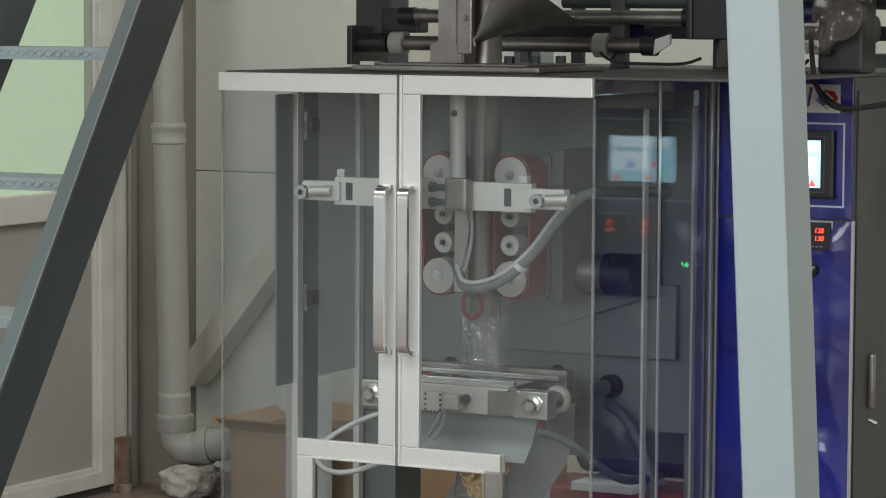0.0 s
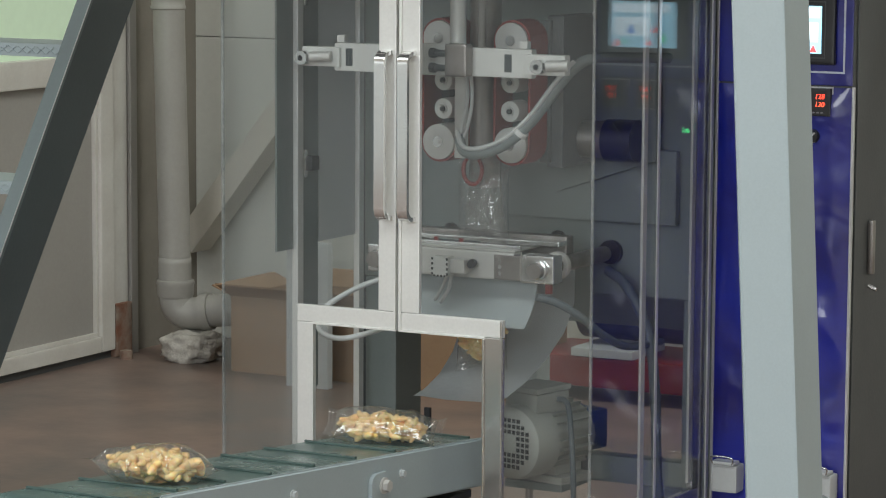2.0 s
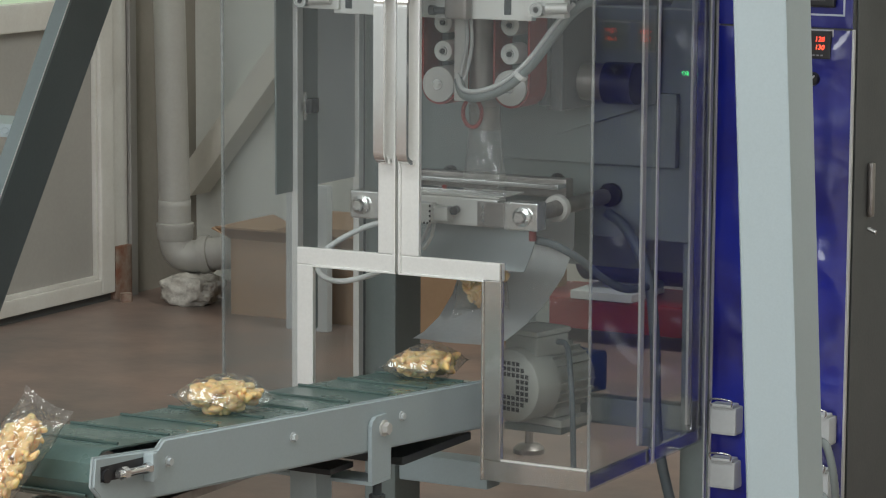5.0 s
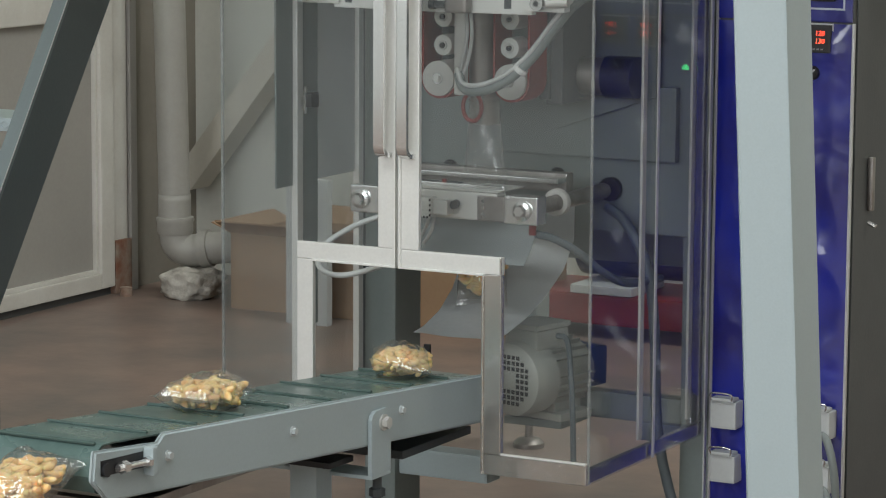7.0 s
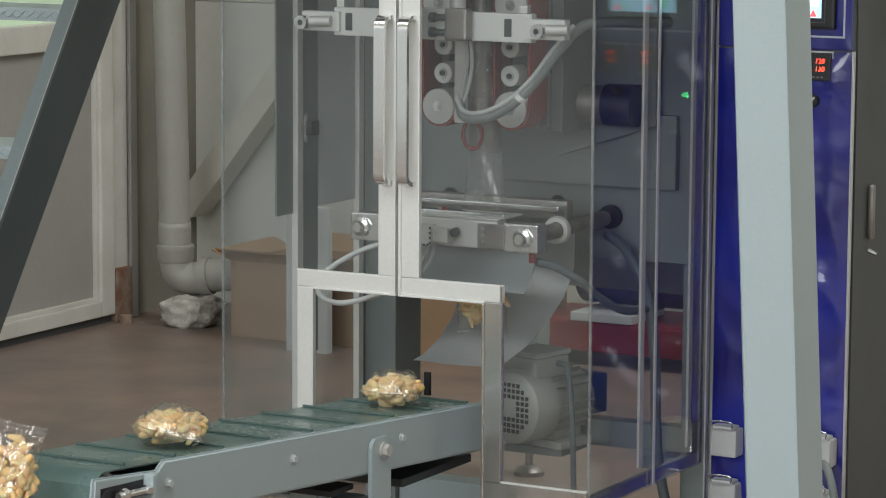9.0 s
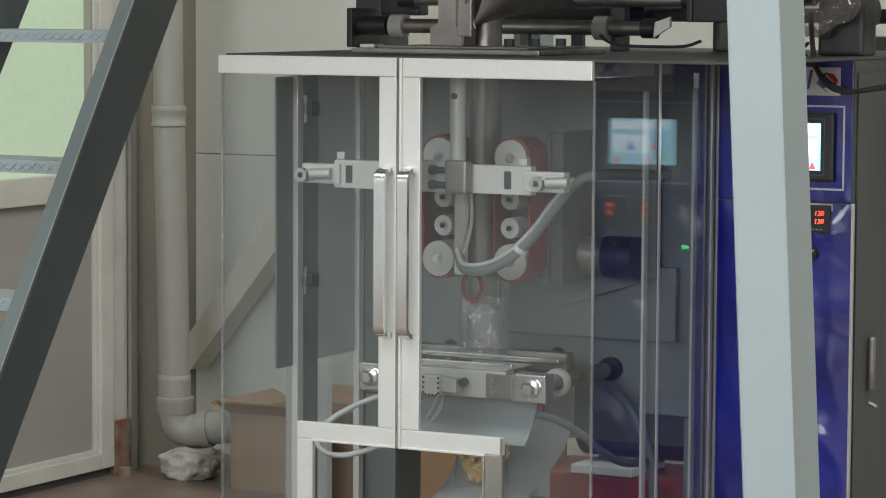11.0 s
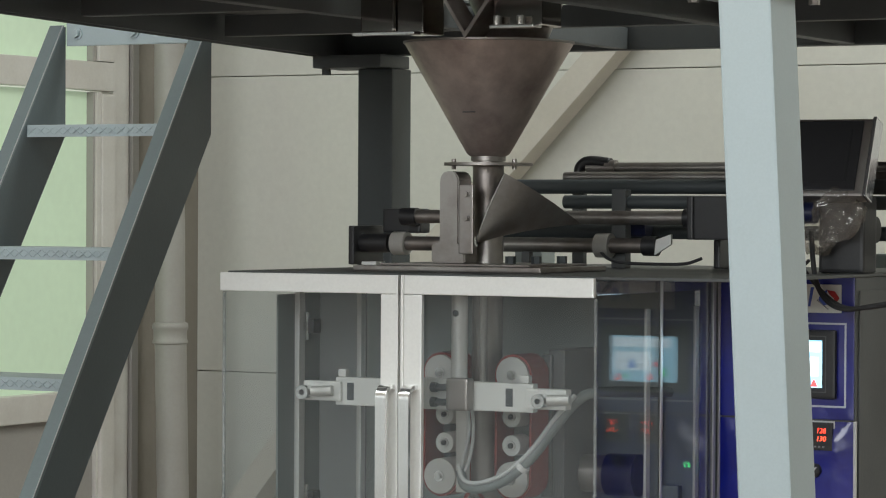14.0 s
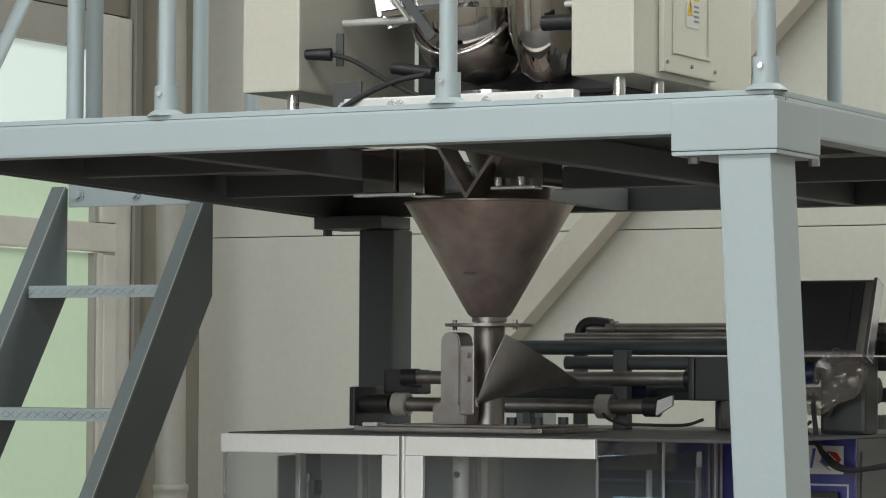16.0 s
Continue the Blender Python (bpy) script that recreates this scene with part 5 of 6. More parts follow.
part("emblem", extrude_outline([(0.226, 1.521), (0.232, 1.535), (0.246, 1.542), (0.243, 1.530), (0.236, 1.522), (0.250, 1.512), (0.238, 1.508)], "y", YF - 0.0042, YF - 0.0032), BLUEINK, plate)
part("emblem", extrude_outline([(0.244, 1.541), (0.262, 1.538), (0.272, 1.524), (0.264, 1.512), (0.260, 1.524), (0.250, 1.532)], "y", YF - 0.0042, YF - 0.0032), REDINK, plate)
part("emblem_stroke", extrude_outline([(0.203, 1.506), (0.208, 1.506), (0.216, 1.546), (0.209, 1.546)], "y", YF - 0.0042, YF - 0.0032), BLUEINK, plate)
part("emblem_outline", extrude_outline([(0.222, 1.519), (0.247, 1.500), (0.249, 1.501), (0.224, 1.521)], "y", YF - 0.0042, YF - 0.0032), GREYINK, plate)
# temperature controllers: one that shows, one behind the platform post
for cx in (0.232, 0.150):
    ctl = part("controller", box(cx - 0.028, cx + 0.028, YF - 0.010, YF - 0.0005, 1.208, 1.266, 0.002), BLACK, cab, "black temperature controller with red digits")
    border(cx - 0.031, cx + 0.031, 1.205, 1.269, 0.003, YF - 0.0004, SILVER, cab, "controller_rim")
    for row, (txt, mm) in enumerate((("128", LEDRED), ("130", LEDORANGE))):
        fc = bpy.data.curves.new("digits", "FONT")
        fc.body, fc.size, fc.extrude, fc.align_x, fc.shear = txt, 0.0145, 0.0003, "CENTER", 0.15
        tmp = bpy.data.objects.new("digits", fc)
        scene.collection.objects.link(tmp)
        bpy.context.view_layer.update()
        me = bpy.data.meshes.new_from_object(tmp.evaluated_get(bpy.context.evaluated_depsgraph_get()))
        bpy.data.objects.remove(tmp)
        bm = bmesh.new()
        bm.from_mesh(me)
        bmesh.ops.transform(bm, matrix=pose(cx + 0.004, YF - 0.0106, 1.244 - row * 0.0165, 90, 0, 0), verts=bm.verts)
        part("digits", bm, mm, ctl, "glowing digits")
    for i in range(4):
        part("key", box(cx - 0.020 + i * 0.009, cx - 0.015 + i * 0.009, YF - 0.0112, YF - 0.0102, 1.214, 1.217), GREYINK, ctl)
part("knob", lathe([(0.0, -0.020), (0.008, -0.020), (0.013, -0.016), (0.015, 0.0)], (0.223, YF - 0.001, 1.166), 24, axis="y"), BLACK, cab, "black rotary switch", smooth=True)
part("knob_mark", beam((0.217, YF - 0.022, 1.160), (0.231, YF - 0.022, 1.174), 0.003, 0.003, up=(0, 1, 0)), SILVER, cab)
part("dial_line", beam((0.240, YF - 0.0008, 1.178), (0.249, YF - 0.0008, 1.186), 0.001, 0.0012, up=(0, 1, 0)), PALEINK, cab)
for i, w_ in enumerate((0.012, 0.016)):
    part("caption_bar", box(0.226 - w_, 0.226 + w_, YF - 0.0012, YF - 0.0004, 1.194 - i * 0.008, 1.198 - i * 0.008), PALEINK, cab)
part("pilot_light", lathe([(0.0, -0.008), (0.006, -0.006), (0.008, 0.0)], (0.062, YF - 0.0005, 1.165), 16, axis="y"), LEDGREEN, cab, "green pilot light")
for sz in (0.432, 0.315):
    for sx in (0.050, 0.262):
        sk = part("power_socket", box(sx - 0.030, sx + 0.030, YF - 0.045, YF - 0.0005, sz - 0.032, sz + 0.028, 0.006), SOCKET, cab, "pale grey industrial power socket")
        part("socket_lid", box(sx - 0.026, sx + 0.026, YF - 0.052, YF - 0.018, sz + 0.0285, sz + 0.036, 0.003), SOCKET, sk)
        part("socket_latch", tube([(sx - 0.022, YF - 0.05, sz + 0.03), (sx - 0.022, YF - 0.056, sz + 0.046), (sx + 0.022, YF - 0.056, sz + 0.046), (sx + 0.022, YF - 0.05, sz + 0.03)], 0.002, 6), BRIGHT, sk)
part("plug_cable", tube([(0.272, YF - 0.04, 0.412), (0.292, YF - 0.055, 0.40), (0.308, YF - 0.06, 0.35), (0.312, YF - 0.05, 0.28), (0.310, YF - 0.04, 0.12), (0.34, YF - 0.05, 0.02)], 0.0085, 12), HOSE, cab, "grey plug cable")
part("plug_cable", tube([(0.270, YF - 0.04, 0.30), (0.290, YF - 0.05, 0.285), (0.303, YF - 0.055, 0.24), (0.300, YF - 0.04, 0.08), (0.33, YF - 0.05, 0.02)], 0.0085, 12), HOSE, cab, "grey plug cable")
sd = part("side_door", box(0.3055, 0.309, YF + 0.02, 1.28, 0.14, 1.54, 0.001), CABINET, cab, "charcoal side door")
part("door_lock", box(0.3095, 0.322, YF + 0.095, YF + 0.112, 0.87, 0.985, 0.005), STEEL, sd, "pale lock handle")
part("key", rod((0.312, YF + 0.10, 0.845), (0.330, YF + 0.10, 0.838), 0.005, n=8), BRIGHT, sd)
part("plinth", box(0.02, 0.29, YF + 0.03, 1.28, 0.0, 0.0995), CABINET, cab)

# weigher's operator screen above the cabinet, wrapped in film
mon = thing("operator_screen", (0.22, 0.66, ZE1 + 0.01), "dark tilted operator screen wrapped in crumpled film on a stand", "monitor")


def tilt_box(x0, x1, z0, z1, d0, d1, bevel=0.0):
    bm = box(x0, x1, d0, d1, z0, z1, bevel)
    bmesh.ops.transform(bm, matrix=Matrix.Translation((0, 0.60, 1.735)) @ Matrix.Rotation(radians(-22), 4, "X"), verts=bm.verts)
    return bm


part("frame", tilt_box(0.02, 0.318, 0.0, 0.175, 0.0, 0.035, 0.006), STEEL, mon)
part("bezel", tilt_box(0.028, 0.300, 0.012, 0.168, -0.004, -0.0005, 0.002), BLACK, mon)
part("display", tilt_box(0.045, 0.278, 0.030, 0.150, -0.0062, -0.0045), BLACK, mon, "dark switched-off display")
part("side_trim", tilt_box(0.3185, 0.327, 0.0, 0.178, -0.004, 0.038, 0.003), MIRRORALU, mon)
part("stand", box(0.20, 0.30, 0.66, 0.74, ZE1 + 0.0035, 1.735, 0.008), BLACK, mon)
part("stand_knob", rod((0.17, 0.62, 1.70), (0.21, 0.62, 1.70), 0.022, n=18), NAVY, mon, smooth=True)
bm = bmesh.new()
bmesh.ops.create_icosphere(bm, subdivisions=4, radius=1)
for v in bm.verts:
    n_ = v.co.normalized()
    k = 1 + 0.45 * noise.noise(n_ * 2.7) + 0.35 * abs(noise.noise(n_ * 5.5)) + 0.12 * noise.noise(n_ * 13)
    v.co = Vector((0.245 + n_.x * 0.055 * k + n_.z * 0.035, 0.620 + n_.y * 0.03 * k, 1.685 + n_.z * 0.060 * k))
part("wrap", bm, WRAP, mon, "crumpled clear wrapping film", smooth=True)
for c0, r_ in (([(0.20, 0.62, 1.66), (0.222, 0.575, 1.60), (0.236, 0.565, 1.55), (0.262, 0.565, 1.515), (0.30, 0.57, 1.503), (0.36, 0.60, 1.512), (0.44, 0.64, 1.53)], 0.0055),
              ([(0.19, 0.63, 1.60), (0.20, 0.58, 1.585), (0.235, 0.575, 1.545), (0.280, 0.57, 1.512), (0.330, 0.58, 1.505), (0.42, 0.64, 1.52)], 0.004)):
    single("black_cable", tube(c0, r_, 10), RUBBER, "black cable looping down before the cabinet", "cable")
part("far_arm", rod((0.36, 0.90, 1.635), (0.62, 0.90, 1.635), 0.028, n=18), BLACK, rolls, smooth=True)
part("far_arm", box(0.40, 0.62, 0.86, 0.94, 1.655, 1.668, 0.003), BLACK, rolls)

# ---- weigher on the platform ----
wei = thing("multihead_weigher", (-0.43, 0.5, ZT + 0.008), "combination weigher with cream cabinets and polished steel bowl", "weigher")
part("cabinet", box(-0.892, -0.752, 0.12, 0.62, 2.287, 3.2, 0.006), CREAM, wei, "cream enamelled control cabinet")
cr = part("cabinet", box(-0.118, 0.020, 0.12, 0.72, 2.291, 3.2, 0.006), CREAM, wei, "cream enamelled control cabinet")
cdoor = part("cabinet_door", box(0.0205, 0.034, 0.235, 0.500, 2.305, 3.0, 0.004), CREAM, wei, "cream cabinet door")
border_bm = box(0.0345, 0.0375, 0.275, 0.283, 2.345, 2.9)
box(0.0345, 0.0375, 0.452, 0.460, 2.345, 2.9, bm=border_bm)
box(0.0345, 0.0375, 0.283, 0.452, 2.345, 2.353, bm=border_bm)
part("door_rib", border_bm, CREAM, cdoor)
for yy in (0.248, 0.368, 0.487):
    part("door_screw", rod((0.034, yy, 2.325), (0.0375, yy, 2.325), 0.004, n=8), GREYINK, cdoor)
part("warning_label", box(0.0345, 0.0355, 0.340, 0.405, 2.405, 2.495), PAPER, cdoor, "white warning label with a yellow triangle")
part("warning_triangle", extrude_outline([(0.344, 2.430), (0.372, 2.430), (0.358, 2.468)], "x", 0.0358, 0.0364), YELLOW, cdoor)
part("warning_bolt", extrude_outline([(0.356, 2.436), (0.360, 2.448), (0.356, 2.448), (0.359, 2.458), (0.362, 2.446), (0.358, 2.446)], "x", 0.0366, 0.0370), BLACK, cdoor)
part("warning_band", box(0.0358, 0.0364, 0.376, 0.403, 2.462, 2.490), YELLOW, cdoor)
for i in range(4):
    part("label_line", box(0.0358, 0.0364, 0.377, 0.402, 2.418 + i * 0.010, 2.422 + i * 0.010), GREYINK, cdoor)
for lx, ly in ((-0.815, 0.20), (-0.775, 0.35), (-0.04, 0.18), (-0.01, 0.30), (-0.07, 0.60)):
    part("leg", rod((lx, ly, ZT + 0.008), (lx, ly, 2.292), 0.013, n=18), BRIGHT, wei, "bright steel leg", smooth=True)
part("base_frame", box(-0.635, -0.105, 0.105, 0.135, 2.222, 2.264, 0.004), ALU, wei)
part("base_frame", box(-0.64, -0.17, 0.20, 0.58, ZT + 0.030, 2.212, 0.004), STEEL, wei)
part("base_neck", rod((-0.452, 0.42, 2.246), (-0.452, 0.42, 2.297), 0.07, n=32), MIRRORALU, wei, smooth=True)
for bx in (-0.62, -0.36, -0.12):
    part("frame_foot", box(bx - 0.012, bx + 0.012, 0.108, 0.132, ZT + 0.008, 2.2215), BLACK, wei)
part("base_block", box(-0.712, -0.642, 0.19, 0.196, ZT + 0.008, 2.308, 0.002), CABINET, wei)
for bx in (-0.635, -0.52, -0.50, -0.30, -0.18):
    part("base_bolt", bolt_y(bx, 0.105, 2.246, 0.008), BRIGHT, wei)
bowl = [(0.01, 2.298), (0.055, 2.303), (0.095, 2.325), (0.122, 2.362), (0.136, 2.41), (0.141, 2.455), (0.138, 2.455), (0.132, 2.41), (0.118, 2.365)]
# Dark block added for the weigher's body and the shade between its cabinets.
part("rear_housing", box(-0.735, -0.125, 0.60, 0.72, 2.24, 3.15, 0.01), CABINET, wei, "dark block for the shaded weigher body")
part("side_shroud", box(-0.30, -0.125, 0.36, 0.595, 2.28, 3.1, 0.01), BLACK, wei)
part("trim_hopper", lathe([(0.02, 2.30), (0.05, 2.32), (0.075, 2.40), (0.085, 2.50), (0.083, 2.50)], (-0.265, 0.30, 0.0), 28), BOWL, wei, "polished trim hopper", smooth=True)
part("bowl", lathe(bowl, (-0.486, 0.42, 0.016), 44), BOWL, wei, "mirror-polished collecting bowl", smooth=True)
part("bowl_rim", lathe([(0.141, 2.450), (0.147, 2.455), (0.141, 2.461), (0.137, 2.455)], (-0.486, 0.42, 0.016), 44), BRIGHT, wei, smooth=True)
part("bowl_band", tube([(-0.486 + 0.122 * math.sin(b), 0.42 - 0.125 * math.cos(b * 0.7), 2.368 + 0.10 * (1 - math.cos(b))) for b in [-1.2 + i * 0.2 for i in range(13)]], 0.0045, 8), BRIGHT, wei)
for i in range(6):
    a = math.pi * (1.05 + 0.18 * i)
    cx, cy = -0.452 + 0.23 * math.cos(a), 0.45 + 0.19 * math.sin(a)
    hp = part("hopper", beam((cx, cy, 2.47), (-0.452 + 0.28 * math.cos(a), 0.45 + 0.22 * math.sin(a), 2.72), 0.09, 0.06, up=(0.2, 0.1, 1), bevel=0.01), CHROME if i % 2 else MIRRORALU, wei, "polished weigh hopper")
part("centre_body", rod((-0.43, 0.52, 2.462), (-0.43, 0.52, 3.1), 0.17, n=32), STEEL, wei, smooth=True)
part("guide_strip", beam((-0.610, 0.2, 2.530), (-0.532, 0.2, 2.432), 0.004, 0.016, up=(0, 1, 0)), ALUDULL, wei, "bright slotted steel strip")
part("guide_strip", beam((-0.615, 0.215, 2.566), (-0.485, 0.215, 2.395), 0.020, 0.006, up=(0, 1, 0)), CABINET, wei)
part("cross_bar", rod((-0.75, 0.30, 2.447), (-0.56, 0.30, 2.447), 0.008, n=14), WHITEMETAL, wei, smooth=True)
part("cross_bar", rod((-0.30, 0.26, 2.455), (-0.12, 0.26, 2.455), 0.007, n=14), WHITEMETAL, wei, smooth=True)
part("plug", rod((-0.770, 0.145, 2.366), (-0.700, 0.165, 2.365), 0.010, 0.014, n=16), BLACK, wei, "black cable plug", smooth=True)
part("plug_plate", box(-0.708, -0.690, 0.195, 0.201, 2.343, 2.413, 0.002), CABINET, wei)
part("plug_cable", tube([(-0.70, 0.165, 2.365), (-0.65, 0.17, 2.350), (-0.57, 0.16, 2.308), (-0.51, 0.15, 2.280), (-0.46, 0.14, 2.262)], 0.005, 10), RUBBER, wei)
part("plug_cable", tube([(-0.48, 0.18, 2.315), (-0.54, 0.15, 2.300), (-0.60, 0.10, 2.262), (-0.66, 0.095, 2.225)], 0.006, 10), RUBBER, wei)
part("connector", rod((-0.565, 0.19, 2.333), (-0.470, 0.19, 2.318), 0.013, n=14), BLACK, wei, smooth=True)
part("connector", rod((-0.20, 0.16, 2.405), (-0.12, 0.16, 2.405), 0.016, n=14), BLACK, wei, smooth=True)
single("thick_cable", tube([(0.037, 0.34, 2.78), (0.20, 0.30, 2.66), (0.42, 0.34, 2.52), (0.52, 0.38, 2.455), (0.66, 0.42, 2.40)], 0.013, 12), RUBBER, "thick black cable hanging beside the weigher", "cable")

# ---- take-off conveyor ----
SL = -0.0785


def belt_z(y):
    return 0.554 + SL * (y - 0.113)


conv = thing("belt_conveyor", (-0.415, -0.5, 0), "inclined take-off conveyor with green ribbed belt and blue-grey side rails", "conveyor")
XL, XR = -0.535, -0.300


def rail_plate(x0, x1, nm, drop=0.0):
    out = [(0.165, belt_z(0.165) + 0.003), (-1.045, belt_z(-1.045) + 0.003), (-1.065, belt_z(-1.065) - 0.012), (-1.250, belt_z(-1.25) - 0.008),
           (-1.258, belt_z(-1.258) - 0.06), (-1.215, belt_z(-1.215) - 0.098), (0.165, belt_z(0.165) - 0.098)]
    out = [(y, z - (drop if i < 4 else 0)) for i, (y, z) in enumerate(out)]
    bm = extrude_outline(out, "x", x0, x1)
    bmesh.ops.bevel(bm, geom=[e for e in bm.edges if abs(e.verts[0].co.x - e.verts[1].co.x) < 1e-6], offset=0.0045, segments=3, affect="EDGES")
    return part(nm, bm, PAINT, conv, smooth=True)


rail_r = rail_plate(XR - 0.0115, XR, "side_rail")
rail_l = rail_plate(XL - 0.010, XL + 0.001, "side_rail", 0.022)
for yy in (-1.036, -0.626, -0.220):
    part("rail_bolt", bolt_x(XR, yy, belt_z(yy) - 0.038, 0.007), GUARDGREY, conv)
# belt: endless loop over two rollers, ribs run with it
RB = 0.046
YN, YT = -1.198, 0.120
bw0, bw1 = XL + 0.004, XR - 0.013


def loop_point(s):
    """Place and turn on the belt's outer face, s metres along the loop from the tail end of its upper run."""
    a = math.atan(-SL)
    d = Vector((0, -math.cos(a), math.sin(a)))
    up = Vector((0, math.sin(a), math.cos(a)))
    tail = Vector((0, YT, belt_z(YT)))
    L = (YT - YN) / math.cos(a)
    arc = math.pi * RB
    s %= 2 * L + 2 * arc
    if s < L:
        return tail + d * s, 0.0
    if s < L + arc:
        t = (s - L) / RB
        return tail + d * L - up * RB + up * RB * math.cos(t) + d * RB * math.sin(t), t
    if s < 2 * L + arc:
        return tail + d * (L - (s - L - arc)) - up * 2 * RB, math.pi
    t = (s - 2 * L - arc) / RB
    return tail - up * RB - up * RB * math.cos(t) - d * RB * math.sin(t), math.pi + t


LOOP = 2 * (YT - YN) / math.cos(math.atan(-SL)) + 2 * math.pi * RB
bm = bmesh.new()
NB = 90
o0, o1, i0, i1 = [], [], [], []
for k in range(NB):
    p, turn = loop_point(LOOP * k / NB)
    nrm = Vector((0, math.sin(math.atan(-SL)) * math.cos(turn) - math.cos(math.atan(-SL)) * math.sin(turn), math.cos(turn)))
    q = p - nrm * 0.003
    o0.append(bm.verts.new((bw0, p.y, p.z)))
    o1.append(bm.verts.new((bw1, p.y, p.z)))
    i0.append(bm.verts.new((bw0, q.y, q.z)))
    i1.append(bm.verts.new((bw1, q.y, q.z)))
for k in range(NB):
    j = (k + 1) % NB
    for f in ((o0[k], o1[k], o1[j], o0[j]), (i0[k], i0[j], i1[j], i1[k]), (o0[k], o0[j], i0[j], i0[k]), (o1[k], i1[k], i1[j], o1[j])):
        bm.faces.new(f)
bmesh.ops.recalc_face_normals(bm, faces=bm.faces)
part("belt", bm, BELT, conv, "glossy dark green belt", smooth=True)
for yc in (YN, YT):
    part("roller", rod((bw0 + 0.002, yc, belt_z(yc) - RB), (bw1 - 0.002, yc, belt_z(yc) - RB), RB - 0.005, n=28), STEEL, conv, smooth=True)
part("slide_bed", box(bw0 + 0.004, bw1 - 0.004, YN + 0.08, YT - 0.08, belt_z(YT) - 0.035, belt_z(YT) - 0.02), STEEL, conv)
# belt tensioner
part("tension_slot", extrude_outline([(-1.235, belt_z(-1.235) - 0.026), (-1.10, belt_z(-1.10) - 0.022), (-1.10, belt_z(-1.10) - 0.050), (-1.235, belt_z(-1.235) - 0.052)], "x", XR - 0.002, XR + 0.0008), BLACK, conv)
part("tension_screw", rod((XR + 0.014, -1.205, belt_z(-1.205) - 0.040), (XR + 0.014, -1.100, belt_z(-1.10) - 0.038), 0.006, n=14), BRIGHT, conv, smooth=True)
part("tension_nut", rod((XR + 0.014, -1.195, belt_z(-1.195) - 0.040), (XR + 0.014, -1.180, belt_z(-1.18) - 0.040), 0.0115, n=6), BRIGHT, conv)
part("tension_nut", rod((XR + 0.014, -1.125, belt_z(-1.125) - 0.039), (XR + 0.014, -1.112, belt_z(-1.112) - 0.039), 0.010, n=6), BRIGHT, conv)
part("axle_end", rod((XR, -1.222, belt_z(-1.222) - 0.042), (XR + 0.006, -1.222, belt_z(-1.222) - 0.042), 0.012, n=18), BLACK, conv, smooth=True)
part("tension_lug", box(XR + 0.0005, XR + 0.022, -1.112, -1.095, belt_z(-1.09) - 0.062, belt_z(-1.09) - 0.012, 0.005), PAINT, conv)
# stand under the belt
bk = [(-0.350, 0.436), (-0.276, 0.436), (-0.276, belt_z(-0.3) - 0.042), (-0.282, belt_z(-0.3) - 0.032), (-0.292, belt_z(-0.3) - 0.026), (-0.334, belt_z(-0.3) - 0.026), (-0.345, belt_z(-0.3) - 0.032), (-0.350, belt_z(-0.3) - 0.042)]
part("bracket", extrude_outline(bk, "x", XR + 0.0008, XR + 0.009), PAINT, conv, "rounded hanging bracket")
part("bracket_bolt", bolt_x(XR + 0.009, -0.306, belt_z(-0.3) - 0.052, 0.012), ALUDULL, conv)
part("cross_plate", box(XL - 0.02, XR + 0.009, -0.350, -0.276, 0.428, 0.4355, 0.002), PAINT, conv)
part("cross_plate_edge", box(XL - 0.02, XR - 0.03, -0.440, -0.352, 0.462, 0.474, 0.003), BLACK, conv)
part("screw_jack", rod((XR - 0.01, -0.296, 0.26), (XR - 0.01, -0.296, 0.4275), 0.009, n=12), DARKSTEEL, conv, smooth=True)
part("jack_nut", rod((XR - 0.01, -0.296, 0.385), (XR - 0.01, -0.296, 0.400), 0.016, n=6), DARKSTEEL, conv)
part("stand_post", box(-0.445, -0.385, -0.400, -0.340, 0.03, 0.461, 0.005), PAINT, conv)
part("stand_arm", box(-0.384, XR + 0.02, -0.385, -0.30, 0.235, 0.2595, 0.003), PAINT, conv)
part("stand_foot", box(-0.60, -0.23, -0.42, -0.32, 0.0, 0.030, 0.005), PAINT, conv)
part("under_guard", box(-0.50, -0.33, -0.16, 0.13, belt_z(0) - 0.135, belt_z(0) - 0.118, 0.003), DARKSTEEL, conv)
# ribs across the belt
NRIB = 19
ribs = []
bm = box(bw0 - 0.001, bw1 - 0.012, -0.0035, 0.0035, 0.0003, 0.0048, 0.0015)
rib_mesh = bpy.data.meshes.new("belt_rib")
bm.to_mesh(rib_mesh)
bm.free()
rib_mesh.materials.append(RIB)
for k in range(NRIB):
    ob = new("belt_rib", rib_mesh)
    ob.parent = conv
    ribs.append(ob)
single("air_jet", box(-0.442, -0.428, 0.128, 0.136, belt_z(0.13) + 0.004, 0.606, 0.002), BLACK, "short black stop strip over the belt end", "strip")


